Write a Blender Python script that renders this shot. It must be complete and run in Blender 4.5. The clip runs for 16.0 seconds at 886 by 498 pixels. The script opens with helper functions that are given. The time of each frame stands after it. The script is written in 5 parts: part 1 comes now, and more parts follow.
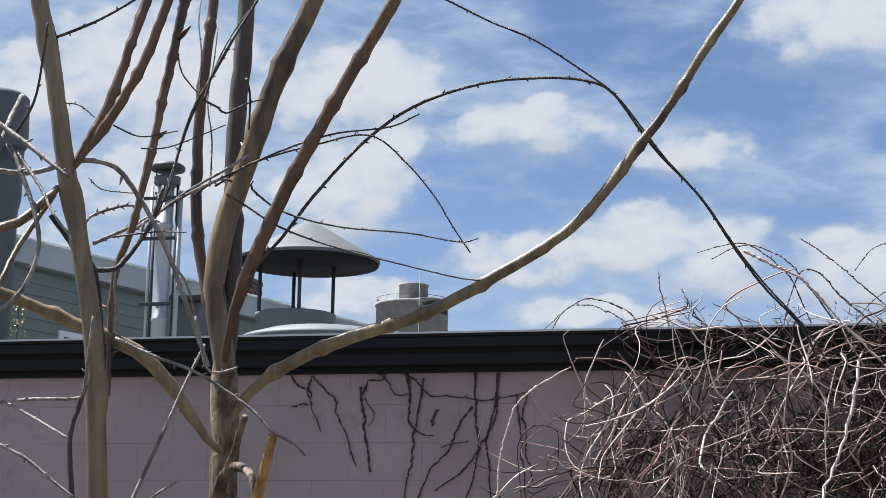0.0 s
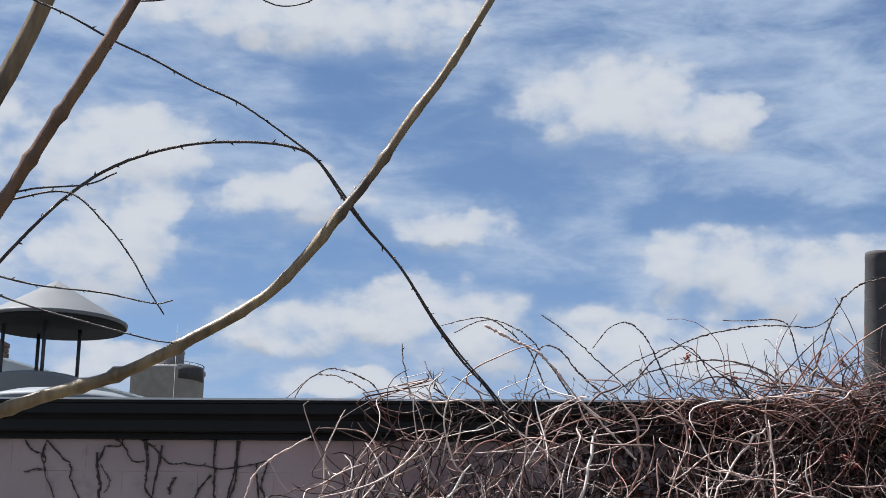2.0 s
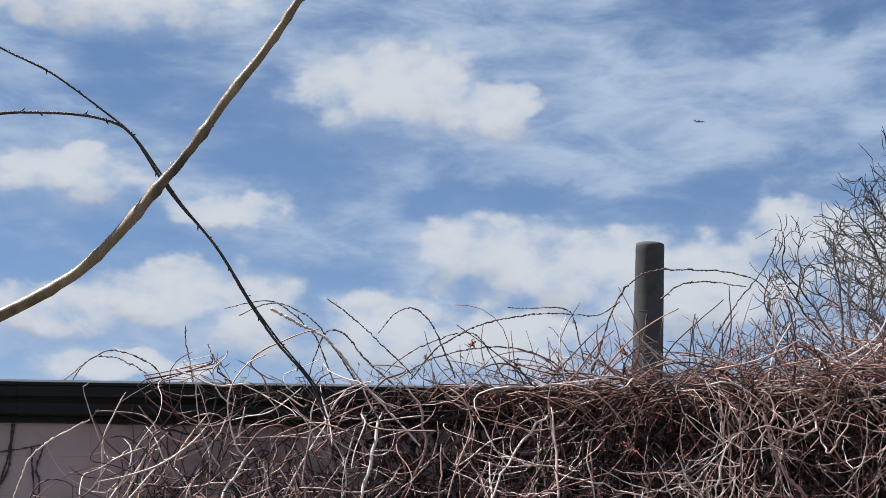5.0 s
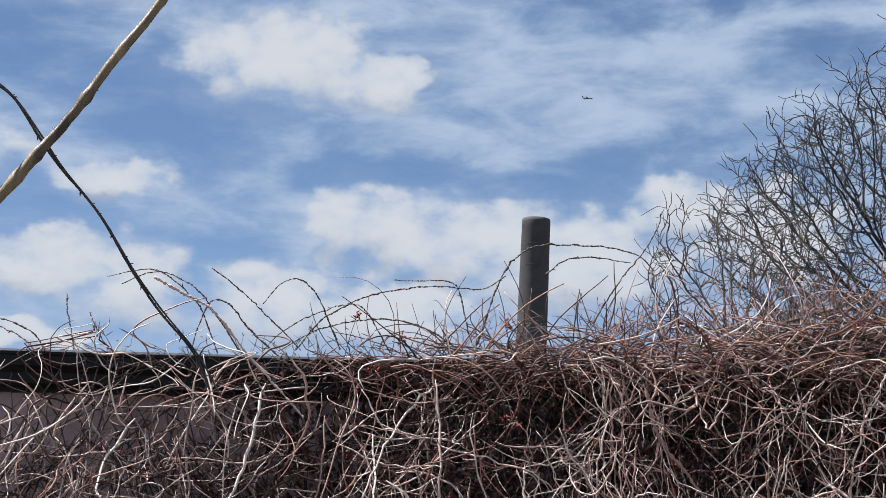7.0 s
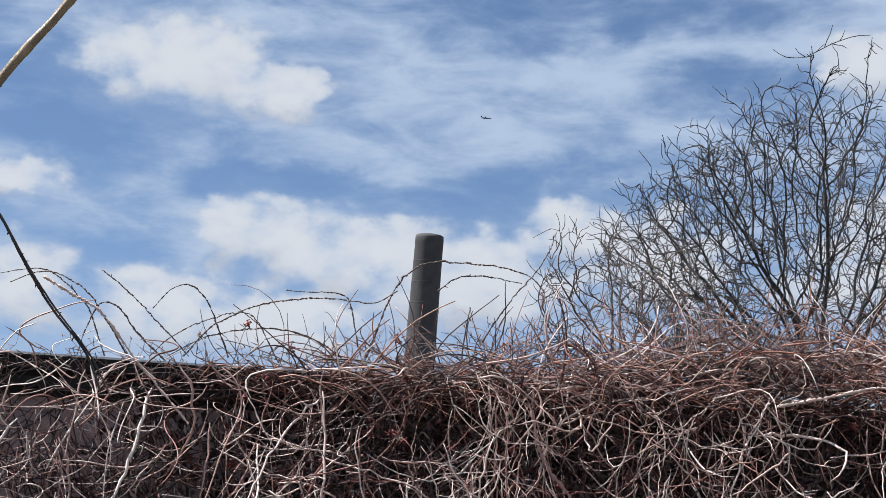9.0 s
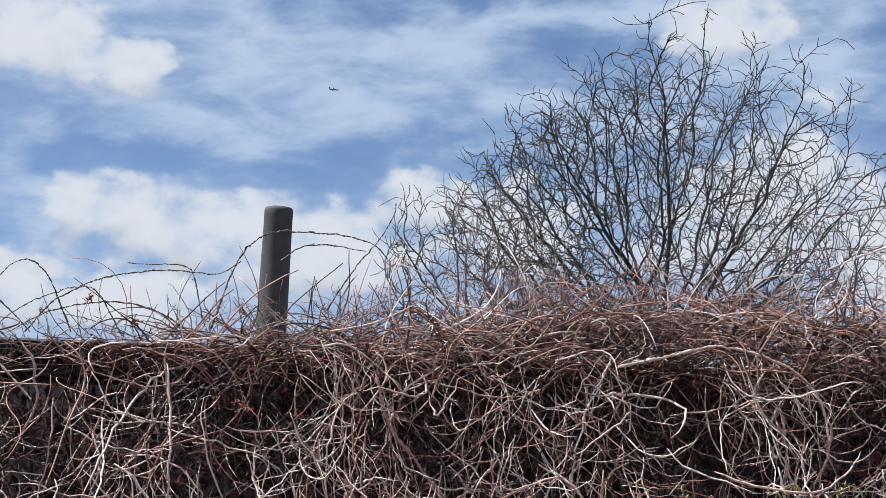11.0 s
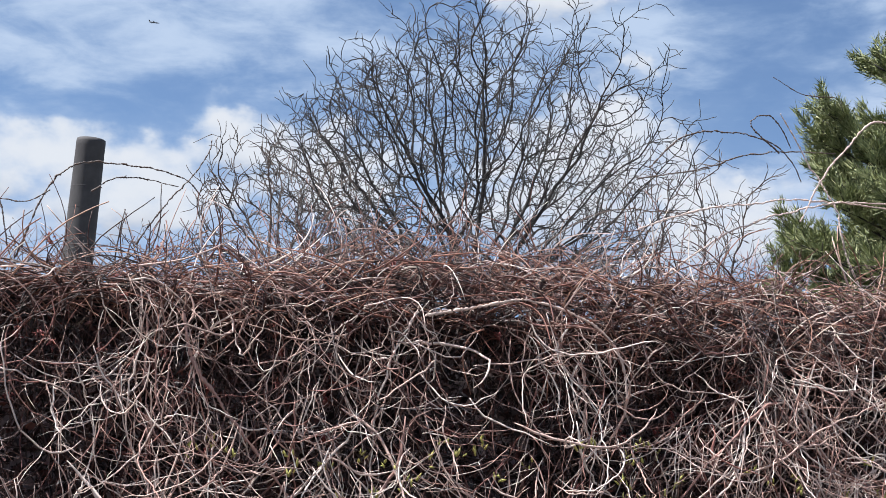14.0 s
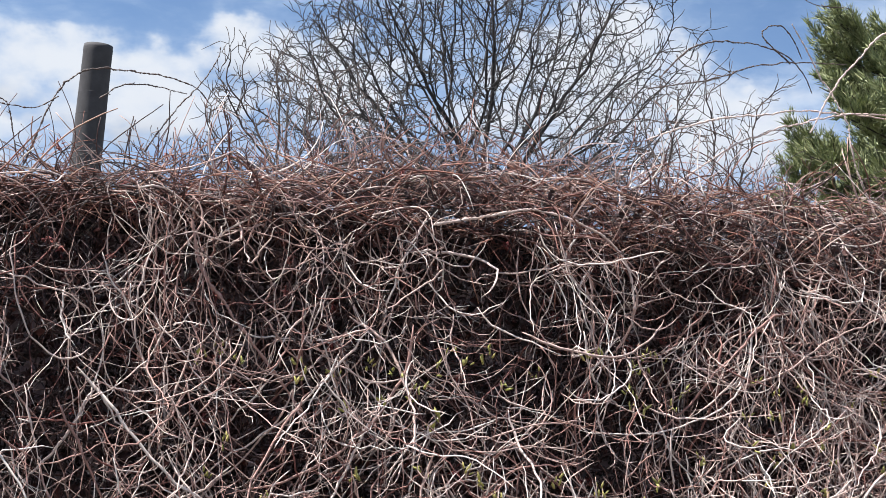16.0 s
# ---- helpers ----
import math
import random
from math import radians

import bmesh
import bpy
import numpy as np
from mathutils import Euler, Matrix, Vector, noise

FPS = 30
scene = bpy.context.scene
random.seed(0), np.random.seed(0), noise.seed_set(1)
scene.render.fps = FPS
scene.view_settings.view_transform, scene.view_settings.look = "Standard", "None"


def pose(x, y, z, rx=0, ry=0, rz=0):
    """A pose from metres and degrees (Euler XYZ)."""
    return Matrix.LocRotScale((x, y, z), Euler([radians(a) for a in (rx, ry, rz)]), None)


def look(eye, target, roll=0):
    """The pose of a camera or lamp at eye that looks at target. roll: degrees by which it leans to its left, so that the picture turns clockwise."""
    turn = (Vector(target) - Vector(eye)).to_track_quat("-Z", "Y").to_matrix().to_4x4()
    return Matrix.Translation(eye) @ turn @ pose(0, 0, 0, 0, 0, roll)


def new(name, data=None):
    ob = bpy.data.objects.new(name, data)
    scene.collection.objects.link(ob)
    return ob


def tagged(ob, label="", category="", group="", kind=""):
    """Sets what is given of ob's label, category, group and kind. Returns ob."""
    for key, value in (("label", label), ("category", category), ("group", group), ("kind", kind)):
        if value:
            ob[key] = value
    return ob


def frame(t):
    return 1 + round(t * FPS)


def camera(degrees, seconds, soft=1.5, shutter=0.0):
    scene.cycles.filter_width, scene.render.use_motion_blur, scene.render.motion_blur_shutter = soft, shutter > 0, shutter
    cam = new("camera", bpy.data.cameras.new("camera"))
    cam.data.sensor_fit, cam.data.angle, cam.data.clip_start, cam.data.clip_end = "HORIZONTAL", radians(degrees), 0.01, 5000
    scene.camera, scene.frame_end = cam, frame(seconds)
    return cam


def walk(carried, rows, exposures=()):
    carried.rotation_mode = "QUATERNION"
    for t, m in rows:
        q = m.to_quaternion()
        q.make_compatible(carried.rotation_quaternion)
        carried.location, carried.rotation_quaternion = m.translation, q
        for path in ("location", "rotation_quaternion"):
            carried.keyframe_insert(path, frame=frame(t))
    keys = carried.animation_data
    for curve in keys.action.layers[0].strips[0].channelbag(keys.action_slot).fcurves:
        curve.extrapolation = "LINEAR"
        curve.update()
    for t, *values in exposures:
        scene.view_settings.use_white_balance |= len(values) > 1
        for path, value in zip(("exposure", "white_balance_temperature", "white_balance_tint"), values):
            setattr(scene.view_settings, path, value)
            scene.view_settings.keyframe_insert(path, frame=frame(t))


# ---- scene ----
# The camera and its slow turn to the right.
cam = camera(28.0, 16.0, soft=0.8)
PATH = [
    (0, (-0.014, -0.014, 1.611), (-0.497, 1.886, 2.005), 1.1),
    (0.5, (0.004, -0.017, 1.615), (-0.416, 1.89, 2.047), 1.0),
    (1, (0.025, -0.009, 1.611), (-0.321, 1.905, 2.076), 0.7),
    (1.5, (0.053, 0.003, 1.608), (-0.214, 1.928, 2.08), 0.5),
    (2, (0.068, 0.004, 1.607), (-0.151, 1.934, 2.084), 1.3),
    (2.5, (0.049, 0.001, 1.617), (-0.121, 1.934, 2.099), 0.8),
    (3, (0.035, 0.004, 1.617), (-0.098, 1.939, 2.104), -0.0),
    (3.5, (0.035, 0.026, 1.615), (-0.033, 1.967, 2.093), -0.1),
    (3.7, (0.039, 0.025, 1.615), (-0.005, 1.967, 2.089), 0.0),
    (5.8, (-0.01, 0.069, 1.619), (0.066, 2.017, 2.068), 0.9),
    (6, (-0.008, 0.069, 1.62), (0.085, 2.018, 2.062), 0.9),
    (6.5, (0.001, 0.073, 1.62), (0.133, 2.021, 2.053), 1.1),
    (7, (0.006, 0.071, 1.619), (0.167, 2.017, 2.055), 0.9),
    (7.5, (0.008, 0.062, 1.621), (0.183, 2.005, 2.065), 1.2),
    (8, (0.005, 0.055, 1.621), (0.195, 1.996, 2.068), 1.4),
    (8.5, (0.006, 0.039, 1.618), (0.23, 1.975, 2.067), 2.0),
    (9, (-0.002, 0.044, 1.611), (0.278, 1.971, 2.067), 2.7),
    (9.5, (0.004, 0.04, 1.607), (0.329, 1.959, 2.068), 1.9),
    (9.7, (0.004, 0.039, 1.61), (0.352, 1.953, 2.071), 1.8),
    (11.8, (0.045, -0.027, 1.572), (0.568, 1.859, 1.982), 0.0),
    (12, (0.043, -0.025, 1.574), (0.596, 1.853, 1.983), 0.1),
    (12.5, (0.037, -0.023, 1.578), (0.671, 1.831, 1.977), 1.2),
    (13, (0.027, -0.008, 1.579), (0.681, 1.841, 1.972), 2.8),
    (13.5, (0.028, -0.012, 1.575), (0.678, 1.839, 1.962), 2.7),
    (14, (0.028, -0.011, 1.575), (0.681, 1.842, 1.95), 2.3),
    (14.5, (0.041, -0.002, 1.556), (0.708, 1.854, 1.892), 2.9),
    (15, (0.035, -0.001, 1.557), (0.682, 1.87, 1.84), 2.7),
    (15.5, (0.023, -0.01, 1.566), (0.669, 1.862, 1.848), 2.7),
    (16, (0.022, -0.009, 1.579), (0.677, 1.861, 1.852), 2.7),
]
walk(cam, [(t, look(eye, target, roll)) for t, eye, target, roll in PATH], [(t, stops, 6050, 10) for t, stops in ((0, 1.19), (2, 1.08), (3.7, 1.04), (6, 1.08), (9.7, 1.18), (12.5, 1.30), (14, 1.36), (16, 1.42))])

# ---- world, sun ----
SUN = Vector((-0.45, 0.09, 0.885)).normalized()
world = bpy.data.worlds.new("world")
scene.world = world
world.use_nodes = True


class Nodes:
    """Short hand for wiring one node tree."""

    def __init__(self, tree):
        self.t = tree
        tree.nodes.clear()

    def add(self, kind, out=0, sets=None, **ins):
        n = self.t.nodes.new(kind)
        for k, v in (sets or {}).items():
            setattr(n, k, v)
        for k, v in ins.items():
            key = int(k[1:]) if k[0] == "i" and k[1:].isdigit() else k.replace("_", " ")
            self.put(n.inputs[key], v)
        return n.outputs[out]

    def put(self, socket, v):
        if isinstance(v, bpy.types.NodeSocket):
            self.t.links.new(v, socket)
        else:
            socket.default_value = v

    def math(self, op, a, b=0.0, c=0.0):
        return self.add("ShaderNodeMath", sets={"operation": op}, i0=a, i1=b, i2=c)

    def vec(self, op, a, b=(0, 0, 0)):
        return self.add("ShaderNodeVectorMath", 0, {"operation": op}, i0=a, i1=b)

    def noise(self, vector, scale, detail=4.0, rough=0.55, distort=0.0, out=0):
        return self.add("ShaderNodeTexNoise", out, None, Vector=vector, Scale=scale, Detail=detail, Roughness=rough, Distortion=distort)

    def ramp(self, fac, stops):
        n = self.t.nodes.new("ShaderNodeValToRGB")
        self.t.links.new(fac, n.inputs[0])
        el = n.color_ramp.elements
        while len(el) < len(stops):
            el.new(0.5)
        for e, (p, c) in zip(el, stops):
            e.position, e.color = p, (c, c, c, 1) if isinstance(c, (int, float)) else (*c, 1)
        return n.outputs[0]

    def mix(self, fac, a, b, kind="MIX"):
        n = self.t.nodes.new("ShaderNodeMix")
        n.data_type, n.blend_type = "RGBA", kind
        for s, v in zip((n.inputs[0], n.inputs[6], n.inputs[7]), (fac, a, b)):
            self.put(s, (*v, 1) if isinstance(v, tuple) and len(v) == 3 else v)
        return n.outputs[2]

    def smooth(self, v, lo, hi):
        return self.add("ShaderNodeMapRange", 0, {"interpolation_type": "SMOOTHSTEP"}, i0=v, i1=lo, i2=hi)


# Heaps of cumulus: azimuth, elevation, half width, half height in degrees; the rest of the sky is a thin streaked sheet.
HEAPS = [
    (-1.0, 18.6, 3.0, 1.4), (2.5, 17.9, 1.8, 0.8), (2.1, 13.4, 1.9, 1.1), (4.6, 12.7, 2.3, 1.1), (7.4, 13.0, 1.6, 1.0), (9.7, 12.7, 2.1, 1.1),
    (12.0, 14.0, 1.1, 1.0), (-8.7, 11.6, 2.7, 0.9), (-7.8, 12.2, 1.0, 0.6), (-11.8, 11.0, 2.3, 0.7), (-5.4, 11.2, 2.0, 1.3), (-0.6, 10.7, 2.3, 1.2),
    (2.9, 10.5, 3.0, 1.1), (-11.3, 21.3, 5.9, 1.1), (-9.1, 9.4, 3.0, 0.4), (-16.1, 16.7, 1.8, 1.1), (-16.3, 14.3, 1.1, 1.5), (-11.6, 15.4, 2.4, 0.9),
    (-6.2, 14.5, 2.0, 0.6), (-23.8, 16.6, 3.4, 2.0), (-17.5, 16.4, 2.9, 1.4), (-17.7, 13.3, 2.3, 1.5), (-23.3, 13.1, 2.9, 1.4), (-16.9, 9.6, 2.1, 0.7),
    (-27.8, 15.8, 1.6, 1.6), (-27.5, 10.8, 2.1, 0.9), (13.3, 13.8, 1.6, 0.8), (15.5, 12.9, 2.7, 1.4), (22.7, 19.3, 2.0, 0.9), (25.0, 14.2, 2.4, 1.75), (24.3, 13.4, 3.3, 2.0),
    (22.8, 12.5, 3.6, 1.2), (25.9, 16.8, 1.0, 0.3), (28.1, 12.0, 2.9, 1.6), (9.3, 11.9, 3.6, 1.1),
    (60.0, 18.0, 14.0, 8.0), (-60.0, 20.0, 12.0, 8.0), (180.0, 25.0, 40.0, 9.0),
]
# Holes of clear blue in the thin sheet.
CLEAR = [
    (-13.0, 13.2, 2.7, 0.9), (-3.8, 16.0, 1.6, 0.8), (-2.3, 12.0, 1.2, 0.7), (9.1, 14.4, 2.5, 0.5), (-8.8, 18.6, 1.6, 0.9), (10.9, 20.8, 2.3, 0.7),
    (11.6, 14.6, 1.6, 0.9), (3.3, 14.8, 2.3, 0.4), (1.8, 11.6, 1.2, 0.4), (15.1, 20.9, 3.0, 0.5), (12.2, 15.1, 2.3, 0.4),
    (28.8, 15.0, 2.0, 0.7), (30.0, 17.9, 1.8, 1.6), (17.8, 18.5, 1.6, 0.6), (-10.3, 13.4, 2.3, 0.7), (-5.8, 17.2, 2.1, 1.0), (-15.4, 11.0, 1.2, 0.7),
]
n = Nodes(world.node_tree)
way = n.add("ShaderNodeTexCoord", "Generated")
sx, sy, sz = [n.add("ShaderNodeSeparateXYZ", k, None, Vector=way) for k in range(3)]
az = n.math("MULTIPLY", n.math("ARCTAN2", sx, sy), 57.2958)
el = n.math("MULTIPLY", n.math("ARCSINE", sz), 57.2958)
flat = n.add("ShaderNodeCombineXYZ", 0, None, X=az, Y=n.math("MULTIPLY", el, 1.5), Z=0.0)
spot = n.add("ShaderNodeCombineXYZ", 0, None, X=az, Y=el, Z=0.0)
curl = n.add("ShaderNodeVectorMath", 0, {"operation": "MULTIPLY_ADD"}, i0=n.noise(flat, 0.55, 4, 0.55, out=1), i1=(2.4, 1.5, 0), i2=(-1.2, -0.75, 0))
spot = n.vec("ADD", spot, curl)


def heaped(rows, at):
    """One at the heart of each oval, nought at its rim, less outside."""
    total = None
    for ca, ce, w, h in rows:
        w, h = w * 1.22, h * 1.3
        p = n.add("ShaderNodeVectorMath", 0, {"operation": "MULTIPLY_ADD"}, i0=at, i1=(1 / w, 1 / h, 0), i2=(-ca / w, -ce / h, 0))
        d = n.add("ShaderNodeVectorMath", 1, {"operation": "DOT_PRODUCT"}, i0=p, i1=p)
        total = d if total is None else n.math("SMOOTH_MIN", total, d, 0.6)
    return n.math("SUBTRACT", 1.0, total)


heap = heaped(HEAPS, spot)
puff = n.noise(flat, 0.75, 4, 0.5)
billow = n.add("ShaderNodeTexVoronoi", 0, {"feature": "SMOOTH_F1"}, Vector=n.vec("ADD", flat, curl), Scale=0.85, Smoothness=0.6)
body = n.math("ADD", heap, n.math("MULTIPLY_ADD", puff, 1.3, -0.62))
body = n.math("ADD", body, n.math("MULTIPLY_ADD", billow, -0.7, 0.3))
under = n.smooth(n.math("SUBTRACT", heaped(HEAPS, n.vec("ADD", spot, (0, 0.7, 0))), heap), -0.1, 1.1)
crisp, soft = n.smooth(body, -0.2, 0.6), n.smooth(body, -1.3, 1.0)
cumulus = n.math("ADD", n.math("MULTIPLY", soft, n.math("MULTIPLY_ADD", under, 0.5, 0.4)), n.math("MULTIPLY", crisp, n.math("MULTIPLY_ADD", under, -0.5, 0.6)))
streak_at = n.add("ShaderNodeCombineXYZ", 0, None, X=n.math("MULTIPLY_ADD", el, 0.25, n.math("MULTIPLY", az, 0.36)), Y=n.math("MULTIPLY_ADD", az, -0.10, el), Z=3.0)
streak = n.math("MULTIPLY_ADD", n.noise(streak_at, 3.4, 4, 0.6, 0.3), 0.17, n.math("ADD", n.noise(streak_at, 0.8, 6, 0.56, 0.35), -0.085))
holes = n.smooth(heaped(CLEAR, spot), -2.6, 1.0)
veil = n.smooth(heaped([(17, 19.3, 8, 2.4), (25.5, 18.2, 4, 1.3)], spot), -0.8, 1.0)
streak = n.math("MULTIPLY_ADD", veil, 0.10, streak)
sheet = n.smooth(n.math("SUBTRACT", streak, n.math("MULTIPLY", holes, 0.27)), 0.13, 0.74)
mask = n.math("MAXIMUM", sheet, cumulus)
lit = n.smooth(n.math("ADD", n.math("MULTIPLY", puff, 0.8), n.math("MULTIPLY", body, 0.5)), 0.1, 1.0)
cloud = n.mix(n.math("MULTIPLY", lit, cumulus), n.mix(sheet, (0.19, 0.255, 0.355), (0.275, 0.325, 0.40)), n.mix(n.math("MULTIPLY", under, 0.9), (0.405, 0.409, 0.416), (0.215, 0.23, 0.26)))
sky = n.add("ShaderNodeTexSky", 0, {"sky_type": "NISHITA", "sun_disc": False, "sun_elevation": math.asin(SUN.z), "sun_rotation": math.atan2(SUN.x, SUN.y), "altitude": 2500.0, "air_density": 1.0, "dust_density": 0.0, "ozone_density": 0.7})
blue = n.add("ShaderNodeBackground", 0, None, Color=sky, Strength=0.0507)
white = n.add("ShaderNodeBackground", 0, None, Color=cloud, Strength=0.78)
both = n.add("ShaderNodeMixShader", 0, None, i0=mask, i1=blue, i2=white)
n.t.links.new(both, n.t.nodes.new("ShaderNodeOutputWorld").inputs[0])

sun = new("sun", bpy.data.lights.new("sun", "SUN"))
sun.data.energy, sun.data.angle, sun.data.color = 5.0, radians(0.55), (1.0, 0.95, 0.87)
sun.matrix_world = look(SUN * 50, (0, 0, 0))


# ---- materials ----
def material(name, make):
    m = bpy.data.materials.new(name)
    m.use_nodes = True
    k = Nodes(m.node_tree)
    values = make(k)
    bump = values.pop("bump", None)
    depth = values.pop("depth", 0.01)
    if bump is not None:
        values["Normal"] = k.add("ShaderNodeBump", 0, None, Strength=1.0, Distance=depth, Height=bump)
    b = k.t.nodes.new("ShaderNodeBsdfPrincipled")
    for key, v in values.items():
        k.put(b.inputs[key.replace("_", " ")], (*v, 1) if isinstance(v, tuple) else v)
    k.t.links.new(b.outputs[0], k.t.nodes.new("ShaderNodeOutputMaterial").inputs[0])
    return m


def place(k):
    return k.add("ShaderNodeTexCoord", "Object")


def stretched(k, s):
    return k.add("ShaderNodeMapping", 0, None, Vector=place(k), Scale=s)


def bark(name, light, mid, dark, rough=0.75, scale=1.0, mottle=0.75):
    def make(k):
        p = stretched(k, (30 * scale, 30 * scale, (15 if mottle > 0.6 else 5) * scale))
        big, fine = k.noise(p, 0.6, 4, 0.6), k.noise(p, 3.2, 5, 0.65)
        c = k.ramp(big, [(0.36, dark), (0.47, mid), (0.62, light)])
        c = k.mix(k.math("MULTIPLY", k.smooth(fine, 0.4, 0.7), mottle), c, dark)
        return {"Base Color": c, "Roughness": rough, "bump": k.math("ADD", fine, big), "depth": 0.004 if mottle > 0.6 else 0.0018}
    return material(name, make)


bark_tan = bark("bark_tan", (0.285, 0.20, 0.105), (0.19, 0.125, 0.063), (0.05, 0.03, 0.018), 0.42, 0.8, 0.5)
bark_red = bark("bark_red", (0.19, 0.105, 0.055), (0.12, 0.06, 0.034), (0.045, 0.022, 0.015), 0.42, 0.8, 0.45)
bark_dark = bark("bark_dark", (0.105, 0.075, 0.064), (0.064, 0.045, 0.039), (0.026, 0.019, 0.018), 0.6, 1.0, 0.4)
bark_peel = bark("bark_peel", (0.3060, 0.2376, 0.1602), (0.1683, 0.1035, 0.0576), (0.0459, 0.0243, 0.0171), scale=1.6)
twig_grey = bark("twig_grey", (0.378, 0.333, 0.297), (0.252, 0.211, 0.184), (0.108, 0.086, 0.077), 0.6, 2.0)
twig_dark = bark("twig_dark", (0.10, 0.07, 0.062), (0.055, 0.038, 0.036), (0.022, 0.015, 0.015), 0.5, 2.0)
# Bright orange that paints the light glowing through one stub.
stub_glow = bark("stub_glow", (0.62, 0.34, 0.10), (0.50, 0.25, 0.07), (0.25, 0.12, 0.04), 0.6, 2.0)
twig_far = bark("twig_far", (0.1040, 0.0715, 0.0553), (0.0585, 0.0390, 0.0312), (0.0260, 0.0169, 0.0143), 0.8, 0.6)
far_bark = bark("far_bark", (0.0360, 0.0264, 0.0228), (0.0192, 0.0144, 0.0126), (0.0084, 0.0060, 0.0060), 0.85, 0.4)


def make_vine(stops):
    def make(k):
        own = k.add("ShaderNodeNewGeometry", "Random Per Island")
        fine = k.noise(place(k), 55, 4, 0.6)
        c = k.ramp(own, stops)
        c = k.mix(k.math("MULTIPLY", fine, 0.5), c, k.mix(0.6, c, (0.05, 0.03, 0.025)))
        return {"Base Color": c, "Roughness": 0.62, "bump": fine, "depth": 0.002}
    return make


vine_pale = material("vine_pale", make_vine([(0.0, (0.20, 0.07, 0.055)), (0.25, (0.40, 0.235, 0.195)), (0.5, (0.57, 0.41, 0.355)), (0.8, (0.72, 0.585, 0.525)), (1.0, (0.80, 0.71, 0.65))]))
vine_rust = material("vine_rust", make_vine([(0.0, (0.035, 0.009, 0.007)), (0.4, (0.12, 0.034, 0.022)), (0.75, (0.24, 0.09, 0.055)), (1.0, (0.42, 0.25, 0.18))]))
# Brown and deep stems are darkened by depth: the tangle's inner shade as colour.
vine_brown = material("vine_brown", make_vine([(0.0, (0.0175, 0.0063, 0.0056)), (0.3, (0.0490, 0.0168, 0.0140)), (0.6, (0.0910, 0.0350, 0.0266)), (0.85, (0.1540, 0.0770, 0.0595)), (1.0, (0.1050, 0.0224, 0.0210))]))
vine_deep_shade = material("vine_deep_shade", make_vine([(0.0, (0.0072, 0.0030, 0.0030)), (0.5, (0.0240, 0.0078, 0.0066)), (0.85, (0.0480, 0.0162, 0.0126)), (1.0, (0.0780, 0.0300, 0.0240))]))
# Dead-leaf reds taken down to near black to carry the shade between stems.
leaf_dead_shade = material("leaf_dead_shade", make_vine([(0.0, (0.0080, 0.0036, 0.0032)), (0.5, (0.0240, 0.0080, 0.0072)), (0.85, (0.0640, 0.0160, 0.0136)), (1.0, (0.1360, 0.0400, 0.0280))]))
vine_thin = material("vine_thin", make_vine([(0.0, (0.03, 0.018, 0.015)), (0.5, (0.065, 0.04, 0.032)), (0.8, (0.12, 0.08, 0.062)), (1.0, (0.24, 0.18, 0.14))]))
vine_red = material("vine_red", make_vine([(0.0, (0.10, 0.018, 0.018)), (0.6, (0.19, 0.03, 0.028)), (1.0, (0.28, 0.07, 0.04))]))
bud_green = material("bud_green", make_vine([(0.0, (0.30, 0.28, 0.07)), (0.5, (0.42, 0.40, 0.10)), (1.0, (0.50, 0.42, 0.14))]))
dead_root = material("dead_root", make_vine([(0.0, (0.014, 0.008, 0.008)), (1.0, (0.045, 0.026, 0.022))]))


def make_paint(k):
    own = k.add("ShaderNodeObjectInfo", "Random")
    p = place(k)
    at = k.vec("ADD", p, k.add("ShaderNodeObjectInfo", "Location"))
    stain, grain, pits = k.noise(at, 1.3, 5, 0.6), k.noise(at, 26, 5, 0.6), k.noise(at, 160, 3, 0.7)
    c = k.ramp(stain, [(0.3, (0.32, 0.235, 0.235)), (0.55, (0.39, 0.288, 0.288)), (0.75, (0.43, 0.325, 0.325))])
    c = k.mix(k.math("MULTIPLY", k.smooth(k.noise(at, 6.5, 4, 0.65), 0.56, 0.76), 0.45), c, (0.15, 0.11, 0.11))
    c = k.mix(k.math("MULTIPLY", own, 0.14), c, (0.36, 0.31, 0.31))
    c = k.mix(k.math("MULTIPLY", k.smooth(grain, 0.58, 0.75), 0.3), c, (0.30, 0.25, 0.24))
    return {"Base Color": c, "Roughness": 0.78, "bump": k.math("MULTIPLY_ADD", pits, 0.6, grain), "depth": 0.002}


paint = material("block_paint", make_paint)


def metal_paint(name, col, rough, spot=0.25, metallic=0.0):
    def make(k):
        p = place(k)
        big, fine = k.noise(p, 2.5, 5, 0.6), k.noise(p, 45, 4, 0.6)
        c = k.mix(k.math("MULTIPLY", k.smooth(big, 0.35, 0.75), spot), col, tuple(min(1, v * 1.7 + 0.02) for v in col))
        c = k.mix(k.math("MULTIPLY", k.smooth(fine, 0.6, 0.8), spot), c, tuple(v * 0.5 for v in col))
        return {"Base Color": c, "Roughness": k.math("MULTIPLY_ADD", big, 0.25, rough - 0.12), "Metallic": metallic, "Specular IOR Level": 0.5 if max(col) > 0.01 else 0.22, "bump": fine, "depth": 0.001}
    return material(name, make)


